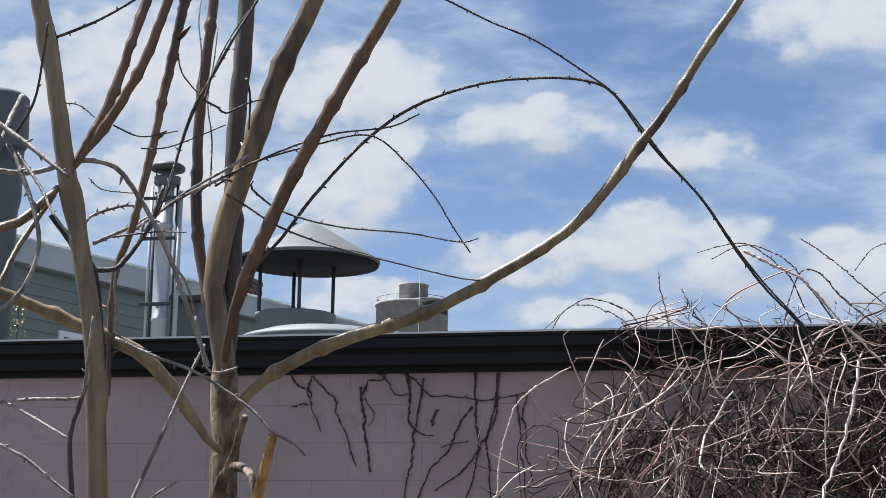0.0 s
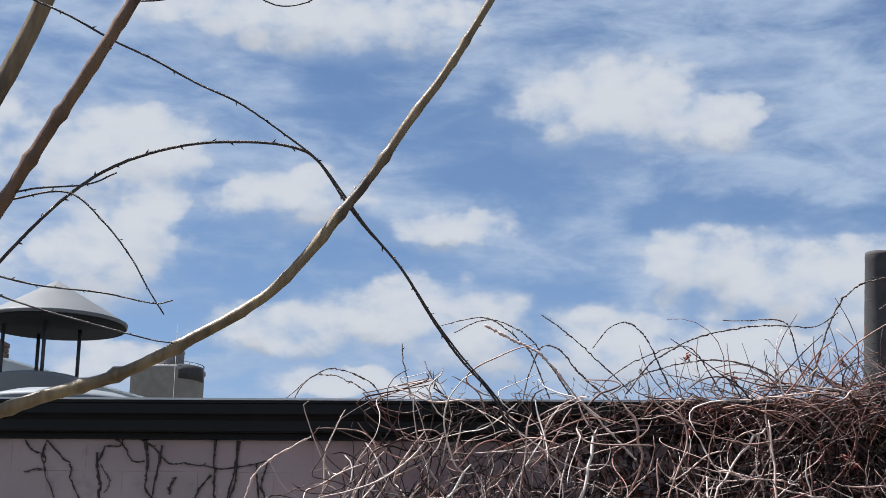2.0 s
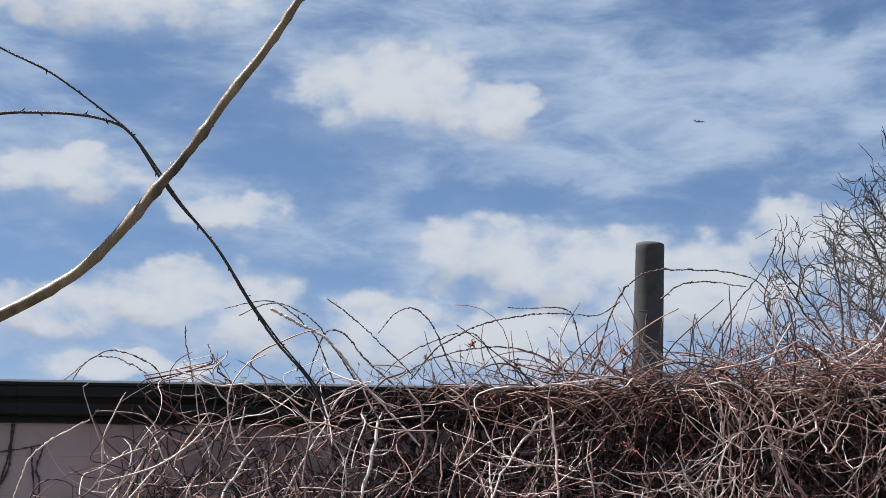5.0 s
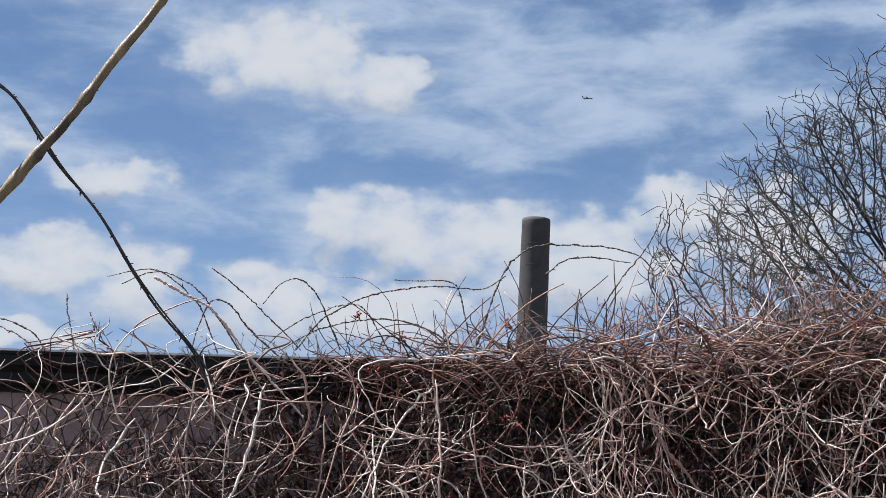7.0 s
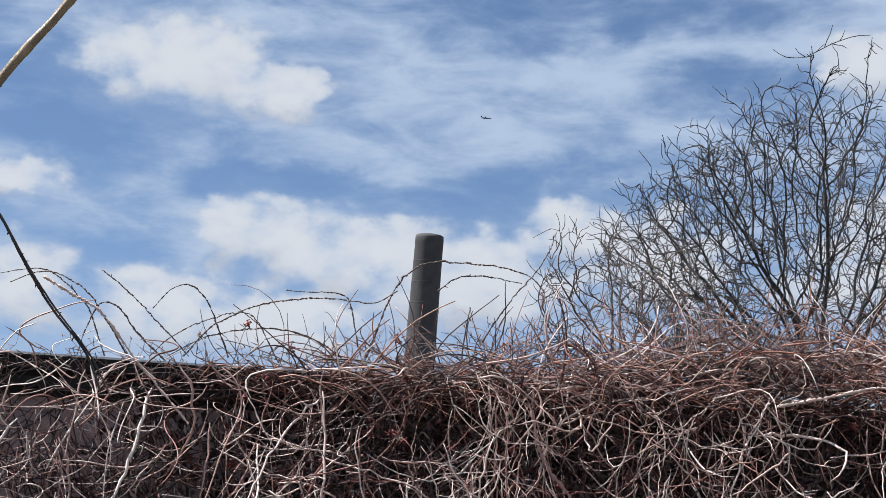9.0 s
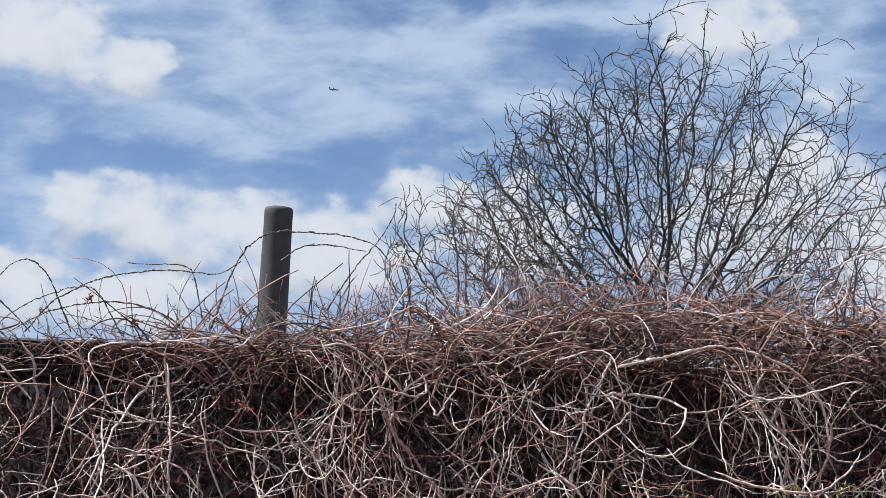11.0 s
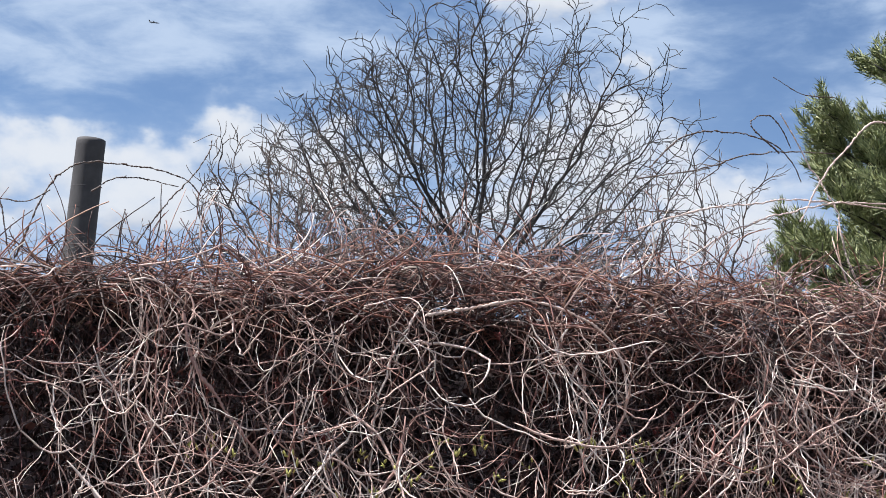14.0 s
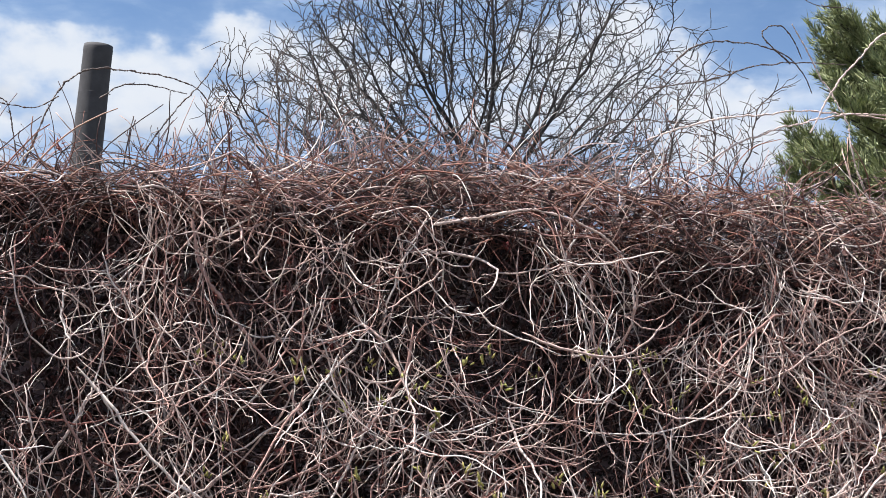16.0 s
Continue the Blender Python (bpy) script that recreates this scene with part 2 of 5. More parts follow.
gutter_black = metal_paint("gutter_black", (0.006, 0.0055, 0.006), 0.48, 0.15)
drip_metal = metal_paint("drip_metal", (0.55, 0.56, 0.57), 0.5, 0.2)
steel = metal_paint("galvanised_steel", (0.36, 0.37, 0.39), 0.5, 0.4, 0.7)
hood_grey = metal_paint("hood_grey", (0.1013, 0.1035, 0.1065), 0.55, 0.25, 0.2)
dark_iron = metal_paint("dark_iron", (0.03, 0.031, 0.034), 0.55)
vent_grey = metal_paint("vent_grey", (0.075, 0.08, 0.088), 0.55)
roof_sheet = metal_paint("roof_sheet", (0.12, 0.12, 0.125), 0.8)
siding_green = metal_paint("siding_green", (0.155, 0.185, 0.165), 0.75)
trim_grey = metal_paint("trim_grey", (0.36, 0.39, 0.41), 0.7)
white_trim = metal_paint("white_trim", (0.68, 0.69, 0.70), 0.6)
drum_grey = metal_paint("drum_grey", (0.1360, 0.1480, 0.1640), 0.6)
# Near-black, dull colour that holds the shade beneath the hood.
hood_under_shade = metal_paint("hood_under_shade", (0.009, 0.009, 0.0095), 0.85)
concrete = metal_paint("concrete", (0.255, 0.242, 0.245), 0.85, 0.4)
stack_grey = metal_paint("stack_grey", (0.0416, 0.0376, 0.0396), 0.85, 0.45)
brick_red = metal_paint("brick_red", (0.15, 0.085, 0.065), 0.85, 0.35)
mortar = metal_paint("mortar", (0.34, 0.30, 0.28), 0.9)
glass_dark = metal_paint("glass_dark", (0.02, 0.025, 0.03), 0.12)
plane_grey = metal_paint("plane_grey", (0.10, 0.11, 0.13), 0.5)


def make_ground(k):
    p = place(k)
    big, fine = k.noise(p, 0.35, 5, 0.6), k.noise(p, 9, 6, 0.65)
    c = k.ramp(k.math("MULTIPLY_ADD", fine, 0.5, k.math("MULTIPLY", big, 0.5)), [(0.3, (0.045, 0.040, 0.034)), (0.5, (0.078, 0.074, 0.058)), (0.7, (0.13, 0.122, 0.10))])
    return {"Base Color": c, "Roughness": 0.95, "bump": fine, "depth": 0.04}


ground_mat = material("ground_grass", make_ground)


def make_needles(k):
    own = k.add("ShaderNodeNewGeometry", "Random Per Island")
    c = k.ramp(own, [(0.0, (0.07, 0.09, 0.032)), (0.5, (0.17, 0.195, 0.07)), (1.0, (0.34, 0.345, 0.17))])
    return {"Base Color": c, "Roughness": 0.6}


needles = material("pine_needles", make_needles)


# ---- makers ----
def mesh_of(name, verts, faces, mat, smooth=True):
    me = bpy.data.meshes.new(name)
    me.from_pydata([tuple(v) for v in verts], [], faces)
    me.materials.append(mat)
    if smooth:
        me.polygons.foreach_set("use_smooth", [True] * len(me.polygons))
    me.update()
    return me


def part(name, bm, mat, parent, label=""):
    """Links a bmesh as one mesh object under a thing."""
    me = bpy.data.meshes.new(name)
    bmesh.ops.recalc_face_normals(bm, faces=bm.faces)
    bm.to_mesh(me)
    bm.free()
    me.materials.append(mat)
    ob = new(name, me)
    ob.parent = parent
    return tagged(ob, label) if label else ob


def thing(name, label, category, at=(0, 0, 0), group="", kind=""):
    ob = new(name)
    ob.location = at
    return tagged(ob, label, category, group, kind)


def part_mesh(name, me, parent, label=""):
    ob = new(name, me)
    ob.parent = parent
    ob.matrix_parent_inverse = Matrix.Translation(parent.location).inverted()
    return tagged(ob, label) if label else ob


def spline(points, step):
    """Smooth line through the points, sampled about every step metres."""
    p = np.array(points, float)
    p = np.vstack([2 * p[0] - p[1], p, 2 * p[-1] - p[-2]])
    out = []
    for i in range(1, len(p) - 2):
        a, b, c, d = p[i - 1:i + 3]
        m = max(1, int(np.linalg.norm(c - b) / step))
        for s in np.arange(m) / m:
            out.append(0.5 * (2 * b + (c - a) * s + (2 * a - 5 * b + 4 * c - d) * s * s + (3 * b - a - 3 * c + d) * s ** 3))
    return np.array(out + [p[-2]])


def tubes(lines, sides):
    """Verts and faces of round rods along lines; each line is (points, radii)."""
    verts, faces, base = [], [], 0
    ring = np.arange(sides) * 2 * np.pi / sides
    cs, sn = np.cos(ring)[None, :, None], np.sin(ring)[None, :, None]
    for pts, rad in lines:
        pts = np.asarray(pts, float)
        k = len(pts)
        d = np.gradient(pts, axis=0)
        d /= np.linalg.norm(d, axis=1)[:, None] + 1e-9
        ref = np.array([0.31, 0.9, 0.29])
        u = np.cross(d, ref)
        u /= np.linalg.norm(u, axis=1)[:, None] + 1e-9
        v = np.cross(d, u)
        r = np.asarray(rad, float).reshape(-1, 1, 1) if np.ndim(rad) < 2 else np.asarray(rad)[:, :, None]
        verts.append((pts[:, None] + r * (cs * u[:, None] + sn * v[:, None])).reshape(-1, 3))
        for i in range(k - 1):
            o = base + i * sides
            for j in range(sides):
                q = (j + 1) % sides
                faces.append((o + j, o + q, o + sides + q, o + sides + j))
        faces.append(tuple(range(base + sides - 1, base - 1, -1)))
        faces.append(tuple(range(base + (k - 1) * sides, base + k * sides)))
        base += k * sides
    return np.concatenate(verts), faces


rng = np.random.default_rng(5)


def stem(parent, name, mat, r0, r1, *points, buds=0, knots=0.0, rough=0.0, label=""):
    """A limb or twig that tapers along its line, with swollen nodes and side buds."""
    line = spline(points, max(0.006, 1.2 * r0))
    k = len(line)
    s = np.linspace(0, 1, k)
    rad = r0 + (r1 - r0) * s
    sides = 12 if r0 > 0.008 else 7
    wob = 1 + (0.035 if sides > 8 else 0.05) * np.sin(s[:, None] * k * 0.35 + rng.uniform(0, 6, sides)[None]) + rng.normal(0, 0.006 if sides > 8 else 0.02, (k, sides))
    swell = np.ones(k)
    if knots:
        for c in np.arange(rng.uniform(0.02, 0.06), 1, knots):
            swell += rng.uniform(0.18, 0.44) * np.exp(-((s - c - rng.uniform(-0.02, 0.02)) / 0.0055) ** 2)
    if k > 8:
        line[1:-1] += rng.normal(0, 0.04 if sides > 8 else 0.06, (k - 2, 3)) * rad[1:-1, None]
    if name == "limb" and r0 > 0.004 and k > 20:
        rad[:9] *= np.linspace(0.4, 1, 9)
    if name == "trunk" and k > 12:
        rad[-6:] *= np.linspace(1, 0.5, 6)
    if rough:
        line[1:-1] += np.cumsum(rng.normal(0, rough, (k - 2, 3)), 0) * np.sin(np.linspace(0, math.pi, k - 2))[:, None] * np.array([1, 0.15, 1])
        rad = rad * rng.uniform(0.45, 1.6, k)
    rods = [(line, rad[:, None] * wob * swell[:, None])]
    vs, fs = tubes(rods, sides)
    extra = []
    for i in range(buds):
        c = int((i + rng.uniform(0.2, 0.8)) / buds * (k - 2)) + 1
        d = line[min(c + 1, k - 1)] - line[c - 1]
        d /= np.linalg.norm(d) + 1e-9
        side = np.cross(d, (0, 1, 0)) * (1 if i % 2 else -1)
        tip = side * 0.9 + d * 0.8 + rng.normal(0, 0.2, 3)
        long = rng.uniform(2.2, 3.6) * rad[c] if r0 < 0.004 else rng.uniform(0.95, 1.22) * rad[c]
        extra.append((np.array([line[c], line[c] + tip * long * 0.5, line[c] + tip * long]), np.array([0.6, 0.62, 0.15]) * rad[c] * (1 if r0 < 0.004 else 0.55)))
    if extra:
        ve, fe = tubes(extra, 5)
        fs = fs + [tuple(i + len(vs) for i in f) for f in fe]
        vs = np.concatenate([vs, ve])
    return part_mesh(name, mesh_of(name, vs, fs, mat), parent, label)


def box(bm, x0, x1, y0, y1, z0, z1, bevel=0.0):
    m = Matrix.LocRotScale(((x0 + x1) / 2, (y0 + y1) / 2, (z0 + z1) / 2), None, (x1 - x0, y1 - y0, z1 - z0))
    made = bmesh.ops.create_cube(bm, size=1, matrix=m)["verts"]
    if bevel:
        edges = list({e for v in made for e in v.link_edges})
        bmesh.ops.bevel(bm, geom=edges, offset=bevel, segments=2, profile=0.6, affect="EDGES")


def lathe(bm, profile, x, y, sides=48, close=True):
    """A turned form about the upright line through (x, y); profile is (radius, height) from below."""
    rings = []
    for r, z in profile:
        rings.append([bm.verts.new((x + max(r, 1e-4) * math.cos(a), y + max(r, 1e-4) * math.sin(a), z)) for a in np.arange(sides) * 2 * math.pi / sides])
    for a, b in zip(rings, rings[1:]):
        for i in range(sides):
            bm.faces.new((a[i], a[(i + 1) % sides], b[(i + 1) % sides], b[i]))
    if close:
        bm.faces.new(rings[0][::-1])
        bm.faces.new(rings[-1])
    for f in bm.faces:
        f.smooth = True


# ---- ground and the low building ----
bm = bmesh.new()
bmesh.ops.create_grid(bm, x_segments=60, y_segments=60, size=4500)
g = part("ground", bm, ground_mat, None)
tagged(g, "bare soil with thin dull early-spring grass", "ground", kind="structure")

WALL_X0, WALL_X1, WALL_Y, TOP = -11.0, 13.0, 9.0, 3.0
bm = bmesh.new()
box(bm, WALL_X0, WALL_X1, WALL_Y + 0.006, WALL_Y + 0.2, 0, 2.86)
wall = part("wall_front", bm, paint, None)
tagged(wall, "mauve-grey painted concrete block wall with dead ivy traces", "wall", kind="structure")
bm = bmesh.new()
box(bm, WALL_X0, WALL_X0 + 0.2, WALL_Y + 0.2, WALL_Y + 9, 0, 2.86)
box(bm, WALL_X1 - 0.2, WALL_X1, WALL_Y + 0.2, WALL_Y + 9, 0, 2.86)
box(bm, WALL_X0, WALL_X1, WALL_Y + 9, WALL_Y + 9.2, 0, 2.86)
tagged(part("wall_back", bm, paint, None), "painted block side and back walls", "wall", kind="structure")
bm = bmesh.new()
box(bm, WALL_X0 - 0.05, WALL_X1 + 0.05, WALL_Y + 0.02, WALL_Y + 9.3, 2.864, 2.985)
tagged(part("roof", bm, roof_sheet, None), "flat grey membrane roof of the low building", "roof", kind="structure")


def profile_run(name, prof, x0, x1, mat, parent, label=""):
    """A long moulding: the outline (y, z) drawn out along x."""
    bm = bmesh.new()
    ends = [[bm.verts.new((x, y, z)) for y, z in prof] for x in (x0, x1)]
    k = len(prof)
    for i in range(k):
        bm.faces.new((ends[0][i], ends[0][(i + 1) % k], ends[1][(i + 1) % k], ends[1][i]))
    bm.faces.new(ends[0][::-1])
    bm.faces.new(ends[1])
    return part(name, bm, mat, parent, label)


# Black roof edge: fascia board, stepped gutter in lengths with lap joints, bright drip edge.
gutter = thing("gutter", "black painted metal gutter with a stepped face along the eave", "gutter", kind="structure")
FASCIA = [(WALL_Y + 0.005, 2.815), (WALL_Y - 0.03, 2.815), (WALL_Y - 0.03, 2.975), (WALL_Y + 0.005, 2.975)]
profile_run("fascia_board", FASCIA, WALL_X0, WALL_X1, gutter_black, gutter)
FACE = [(-0.034, 2.845), (-0.085, 2.845), (-0.092, 2.852), (-0.092, 2.905), (-0.112, 2.925), (-0.128, 2.935), (-0.128, 2.985), (-0.136, 2.99), (-0.136, 3.003), (-0.118, 3.003), (-0.118, 2.945), (-0.08, 2.915), (-0.08, 2.86), (-0.034, 2.86)]
x = WALL_X0
while x < WALL_X1 - 0.1:
    x2 = min(x + 3.0, WALL_X1)
    profile_run("gutter_length", [(WALL_Y + a, b) for a, b in FACE], x, x2 - 0.002, gutter_black, gutter)
    x = x2
x = WALL_X0 + 2.97
while x < WALL_X1 - 1:
    profile_run("lap_joint", [(WALL_Y + a - 0.003 if a < -0.09 else WALL_Y + a, b - 0.002) for a, b in FACE], x, x + 0.07, gutter_black, gutter)
    x += 3.0
profile_run("drip_edge", [(WALL_Y - 0.112, 3.004), (WALL_Y - 0.142, 3.004), (WALL_Y - 0.142, 3.014), (WALL_Y + 0.10, 3.020), (WALL_Y + 0.10, 3.010), (WALL_Y - 0.10, 3.006)], WALL_X0, WALL_X1, drip_metal, gutter, "pale weathered metal drip edge")

# Dead ivy rootlets that cling to the painted blocks.
ivy = thing("dead_ivy", "dark dried ivy rootlets stuck to the painted wall", "ivy", (0, WALL_Y - 0.01, 2.2))
stem(ivy, "rootlet", dead_root, 0.0044, 0.0028, (-3.132, 8.990, 2.810), (-3.081, 8.990, 2.733), (-3.029, 8.990, 2.702), (-3.016, 8.990, 2.611), (-2.979, 8.990, 2.551), (-2.953, 8.990, 2.506), buds=14, rough=0.0028)
stem(ivy, "rootlet", dead_root, 0.0036, 0.0028, (-3.014, 8.990, 2.808), (-3.033, 8.990, 2.733), (-3.029, 8.990, 2.693), buds=14, rough=0.0028)
stem(ivy, "rootlet", dead_root, 0.0044, 0.0035, (-3.010, 8.990, 2.805), (-2.938, 8.990, 2.731), (-2.882, 8.990, 2.655), (-2.864, 8.990, 2.580), (-2.821, 8.990, 2.505), (-2.794, 8.990, 2.430), (-2.753, 8.990, 2.326), buds=14, rough=0.0028)
stem(ivy, "rootlet", dead_root, 0.0026, 0.0019, (-3.125, 8.990, 2.642), (-3.062, 8.990, 2.648), (-3.021, 8.990, 2.657), buds=14, rough=0.0028)
stem(ivy, "rootlet", dead_root, 0.0071, 0.0045, (-2.740, 8.990, 2.744), (-2.732, 8.990, 2.654), (-2.713, 8.990, 2.564), (-2.707, 8.990, 2.460), (-2.699, 8.990, 2.370), (-2.675, 8.990, 2.296), buds=14, rough=0.0028)
stem(ivy, "rootlet", dead_root, 0.0044, 0.0028, (-2.733, 8.990, 2.699), (-2.688, 8.990, 2.759), (-2.625, 8.990, 2.764), (-2.573, 8.990, 2.770), (-2.596, 8.990, 2.833), (-2.643, 8.990, 2.834), buds=14, rough=0.0028)
stem(ivy, "rootlet", dead_root, 0.0026, 0.0019, (-2.717, 8.990, 2.684), (-2.668, 8.990, 2.624), (-2.661, 8.990, 2.579), (-2.691, 8.990, 2.534), buds=14, rough=0.0028)
stem(ivy, "rootlet", dead_root, 0.0079, 0.0035, (-2.487, 8.990, 2.811), (-2.473, 8.990, 2.726), (-2.483, 8.990, 2.637), (-2.475, 8.990, 2.562), (-2.434, 8.990, 2.524), (-2.388, 8.990, 2.494), (-2.335, 8.990, 2.485), buds=14, rough=0.0028)
stem(ivy, "rootlet", dead_root, 0.0053, 0.0035, (-2.394, 8.990, 2.785), (-2.407, 8.990, 2.696), (-2.426, 8.990, 2.577), (-2.439, 8.990, 2.459), (-2.470, 8.990, 2.341), (-2.483, 8.990, 2.238), (-2.484, 8.990, 2.159), buds=14, rough=0.0028)
stem(ivy, "rootlet", dead_root, 0.0044, 0.0028, (-2.658, 8.990, 2.828), (-2.611, 8.990, 2.788), (-2.572, 8.990, 2.743), (-2.546, 8.990, 2.697), (-2.484, 8.990, 2.703), buds=14, rough=0.0028)
stem(ivy, "rootlet", dead_root, 0.0036, 0.0028, (-2.518, 8.990, 2.817), (-2.440, 8.990, 2.780), (-2.362, 8.990, 2.725), (-2.239, 8.990, 2.703), (-2.087, 8.990, 2.702), (-1.847, 8.990, 2.705), buds=14, rough=0.0028)
stem(ivy, "rootlet", dead_root, 0.0036, 0.0028, (-2.311, 8.990, 2.621), (-2.340, 8.990, 2.576), (-2.342, 8.990, 2.532), buds=14, rough=0.0028)
stem(ivy, "rootlet", dead_root, 0.0053, 0.0035, (-2.113, 8.990, 2.812), (-2.123, 8.990, 2.693), (-2.136, 8.990, 2.546), (-2.140, 8.990, 2.399), (-2.147, 8.990, 2.282), (-2.154, 8.990, 2.160), buds=14, rough=0.0028)
stem(ivy, "rootlet", dead_root, 0.0044, 0.0035, (-2.129, 8.990, 2.634), (-2.191, 8.990, 2.561), (-2.235, 8.990, 2.487), (-2.279, 8.990, 2.399), (-2.338, 8.990, 2.326), (-2.376, 8.990, 2.253), (-2.411, 8.990, 2.159), buds=14, rough=0.0028)
stem(ivy, "rootlet", dead_root, 0.0044, 0.0035, (-1.998, 8.990, 2.810), (-2.003, 8.990, 2.692), (-2.025, 8.990, 2.560), (-2.069, 8.990, 2.472), (-2.128, 8.990, 2.384), (-2.201, 8.990, 2.297), (-2.320, 8.990, 2.200), buds=14, rough=0.0028)
stem(ivy, "rootlet", dead_root, 0.0053, 0.0035, (-1.986, 8.990, 2.810), (-1.997, 8.990, 2.721), (-2.007, 8.990, 2.603), (-2.017, 8.990, 2.457), (-2.021, 8.990, 2.311), (-2.025, 8.990, 2.161), buds=14, rough=0.0028)
stem(ivy, "rootlet", dead_root, 0.0026, 0.0019, (-2.295, 8.990, 2.420), (-2.234, 8.990, 2.443), (-2.144, 8.990, 2.452), buds=14, rough=0.0028)
stem(ivy, "rootlet", dead_root, 0.0044, 0.0028, (-1.892, 8.990, 2.691), (-1.881, 8.990, 2.515), (-1.858, 8.990, 2.340), (-1.841, 8.990, 2.161), buds=14, rough=0.0028)
stem(ivy, "rootlet", dead_root, 0.0044, 0.0028, (-1.832, 8.990, 2.719), (-1.846, 8.990, 2.573), (-1.814, 8.990, 2.398), (-1.798, 8.990, 2.225), buds=14, rough=0.0028)

# ---- things on and behind the roof ----
vent = thing("exhaust_hood", "grey conical rain hood on four dark posts over a drum", "exhaust hood", (-4.76, 14.0, 2.985))


def local(bm, parent):
    bmesh.ops.translate(bm, verts=bm.verts, vec=-Vector(parent.location))
    return bm


HX, HY = -4.745, 14.0
bm = bmesh.new()
lathe(bm, [(0.57, 4.425), (0.60, 4.43), (0.605, 4.455), (0.59, 4.462), (0.02, 4.80), (0.012, 4.79)], HX, HY, 64)
part("cone", local(bm, vent), hood_grey, vent, "weathered grey sheet metal cone")
# Disc closing the cone from below, coloured near black for the shade there.
bm = bmesh.new()
lathe(bm, [(0.02, 4.412), (0.592, 4.414), (0.594, 4.4235), (0.02, 4.424)], HX, HY, 64)
part("soffit", local(bm, vent), hood_under_shade, vent, "hood underside with its shade painted near black")
for a in (23.5, 113.5, 203.5, 293.5):
    bm = bmesh.new()
    lathe(bm, [(0.016, 3.96), (0.016, 4.42)], HX - 0.1 + 0.31 * math.cos(radians(a)), HY + 0.31 * math.sin(radians(a)), 10)
    part("post", local(bm, vent), dark_iron, vent, "dark iron post")
bm = bmesh.new()
lathe(bm, [(0.335, 2.985), (0.335, 3.955), (0.342, 3.96), (0.342, 3.99), (0.33, 3.995), (0.31, 3.95)], HX - 0.1, HY, 48)
part("drum", local(bm, vent), drum_grey, vent, "grey metal drum")

dome = thing("roof_dome", "low pale grey curved roof cap", "roof cap", (-4.2, 12.6, 2.985))
bm = bmesh.new()
lathe(bm, [(0.66, 2.985), (0.66, 3.5), (0.69, 3.52), (0.62, 3.56), (0.45, 3.61), (0.22, 3.64), (0.02, 3.645)], -4.12, 12.6, 48)
part("cap", local(bm, dome), drum_grey, dome)

flue = thing("flue_pipe", "shiny galvanised flue pipe with a dark rain cap", "flue pipe", (-4.77, 11.0, 2.985))
bm = bmesh.new()
lathe(bm, [(0.056, 2.985), (0.056, 3.45), (0.061, 3.455), (0.061, 3.475), (0.056, 3.48), (0.056, 4.1), (0.061, 4.105), (0.061, 4.125), (0.056, 4.13), (0.056, 4.42)], -4.775, 11.0, 32)
part("pipe", local(bm, flue), steel, flue)
bm = bmesh.new()
lathe(bm, [(0.085, 4.40), (0.09, 4.41), (0.09, 4.455), (0.07, 4.46)], -4.77, 11.0, 32)
part("collar", local(bm, flue), vent_grey, flue)
bm = bmesh.new()
lathe(bm, [(0.112, 4.50), (0.118, 4.505), (0.118, 4.53), (0.09, 4.55), (0.02, 4.562)], -4.77, 11.0, 32)
part("rain_cap", local(bm, flue), dark_iron, flue, "dark round rain cap")
for dx in (-0.06, 0.06):
    bm = bmesh.new()
    lathe(bm, [(0.006, 4.44), (0.006, 4.51)], -4.77 + dx, 11.0 - 0.05, 8)
    part("bracket", local(bm, flue), dark_iron, flue)
for dx, r, z in ((-0.115, 0.012, 4.40), (-0.088, 0.009, 4.36), (0.072, 0.010, 4.40), (0.094, 0.018, 4.36)):
    bm = bmesh.new()
    lathe(bm, [(r, 2.985), (r, z)], -4.77 + dx, 11.02, 12)
    part("side_pipe", local(bm, flue), steel if r > 0.01 else dark_iron, flue, "thin pipe strapped alongside")
for z in (3.55, 4.0, 4.28):
    bm = bmesh.new()
    box(bm, -4.9, -4.66, 10.915, 10.925, z, z + 0.025, 0.003)
    part("strap", local(bm, flue), dark_iron, flue)

fan = thing("roof_fan", "dark grey roof exhaust box with a flat lid", "roof fan", (-4.75, 11.5, 2.985))
bm = bmesh.new()
box(bm, -4.82, -4.66, 11.4, 11.6, 2.985, 3.66, 0.01)
part("casing", local(bm, fan), vent_grey, fan)
bm = bmesh.new()
box(bm, -4.89, -4.6, 11.34, 11.66, 3.665, 3.70, 0.008)
part("lid", local(bm, fan), dark_iron, fan)

mush = thing("mushroom_vent", "tall dark grey roof vent with a wide drum head", "roof vent", (-6.65, 12.0, 2.985))
bm = bmesh.new()
lathe(bm, [(0.13, 2.985), (0.13, 4.5), (0.15, 4.6), (0.15, 4.98)], -6.56, 12.0, 40)
part("stalk", local(bm, mush), vent_grey, mush)
bm = bmesh.new()
lathe(bm, [(0.16, 4.93), (0.24, 5.0), (0.265, 5.04), (0.255, 5.40), (0.23, 5.43), (0.05, 5.45)], -6.66, 12.0, 48)
part("head", local(bm, mush), vent_grey, mush)

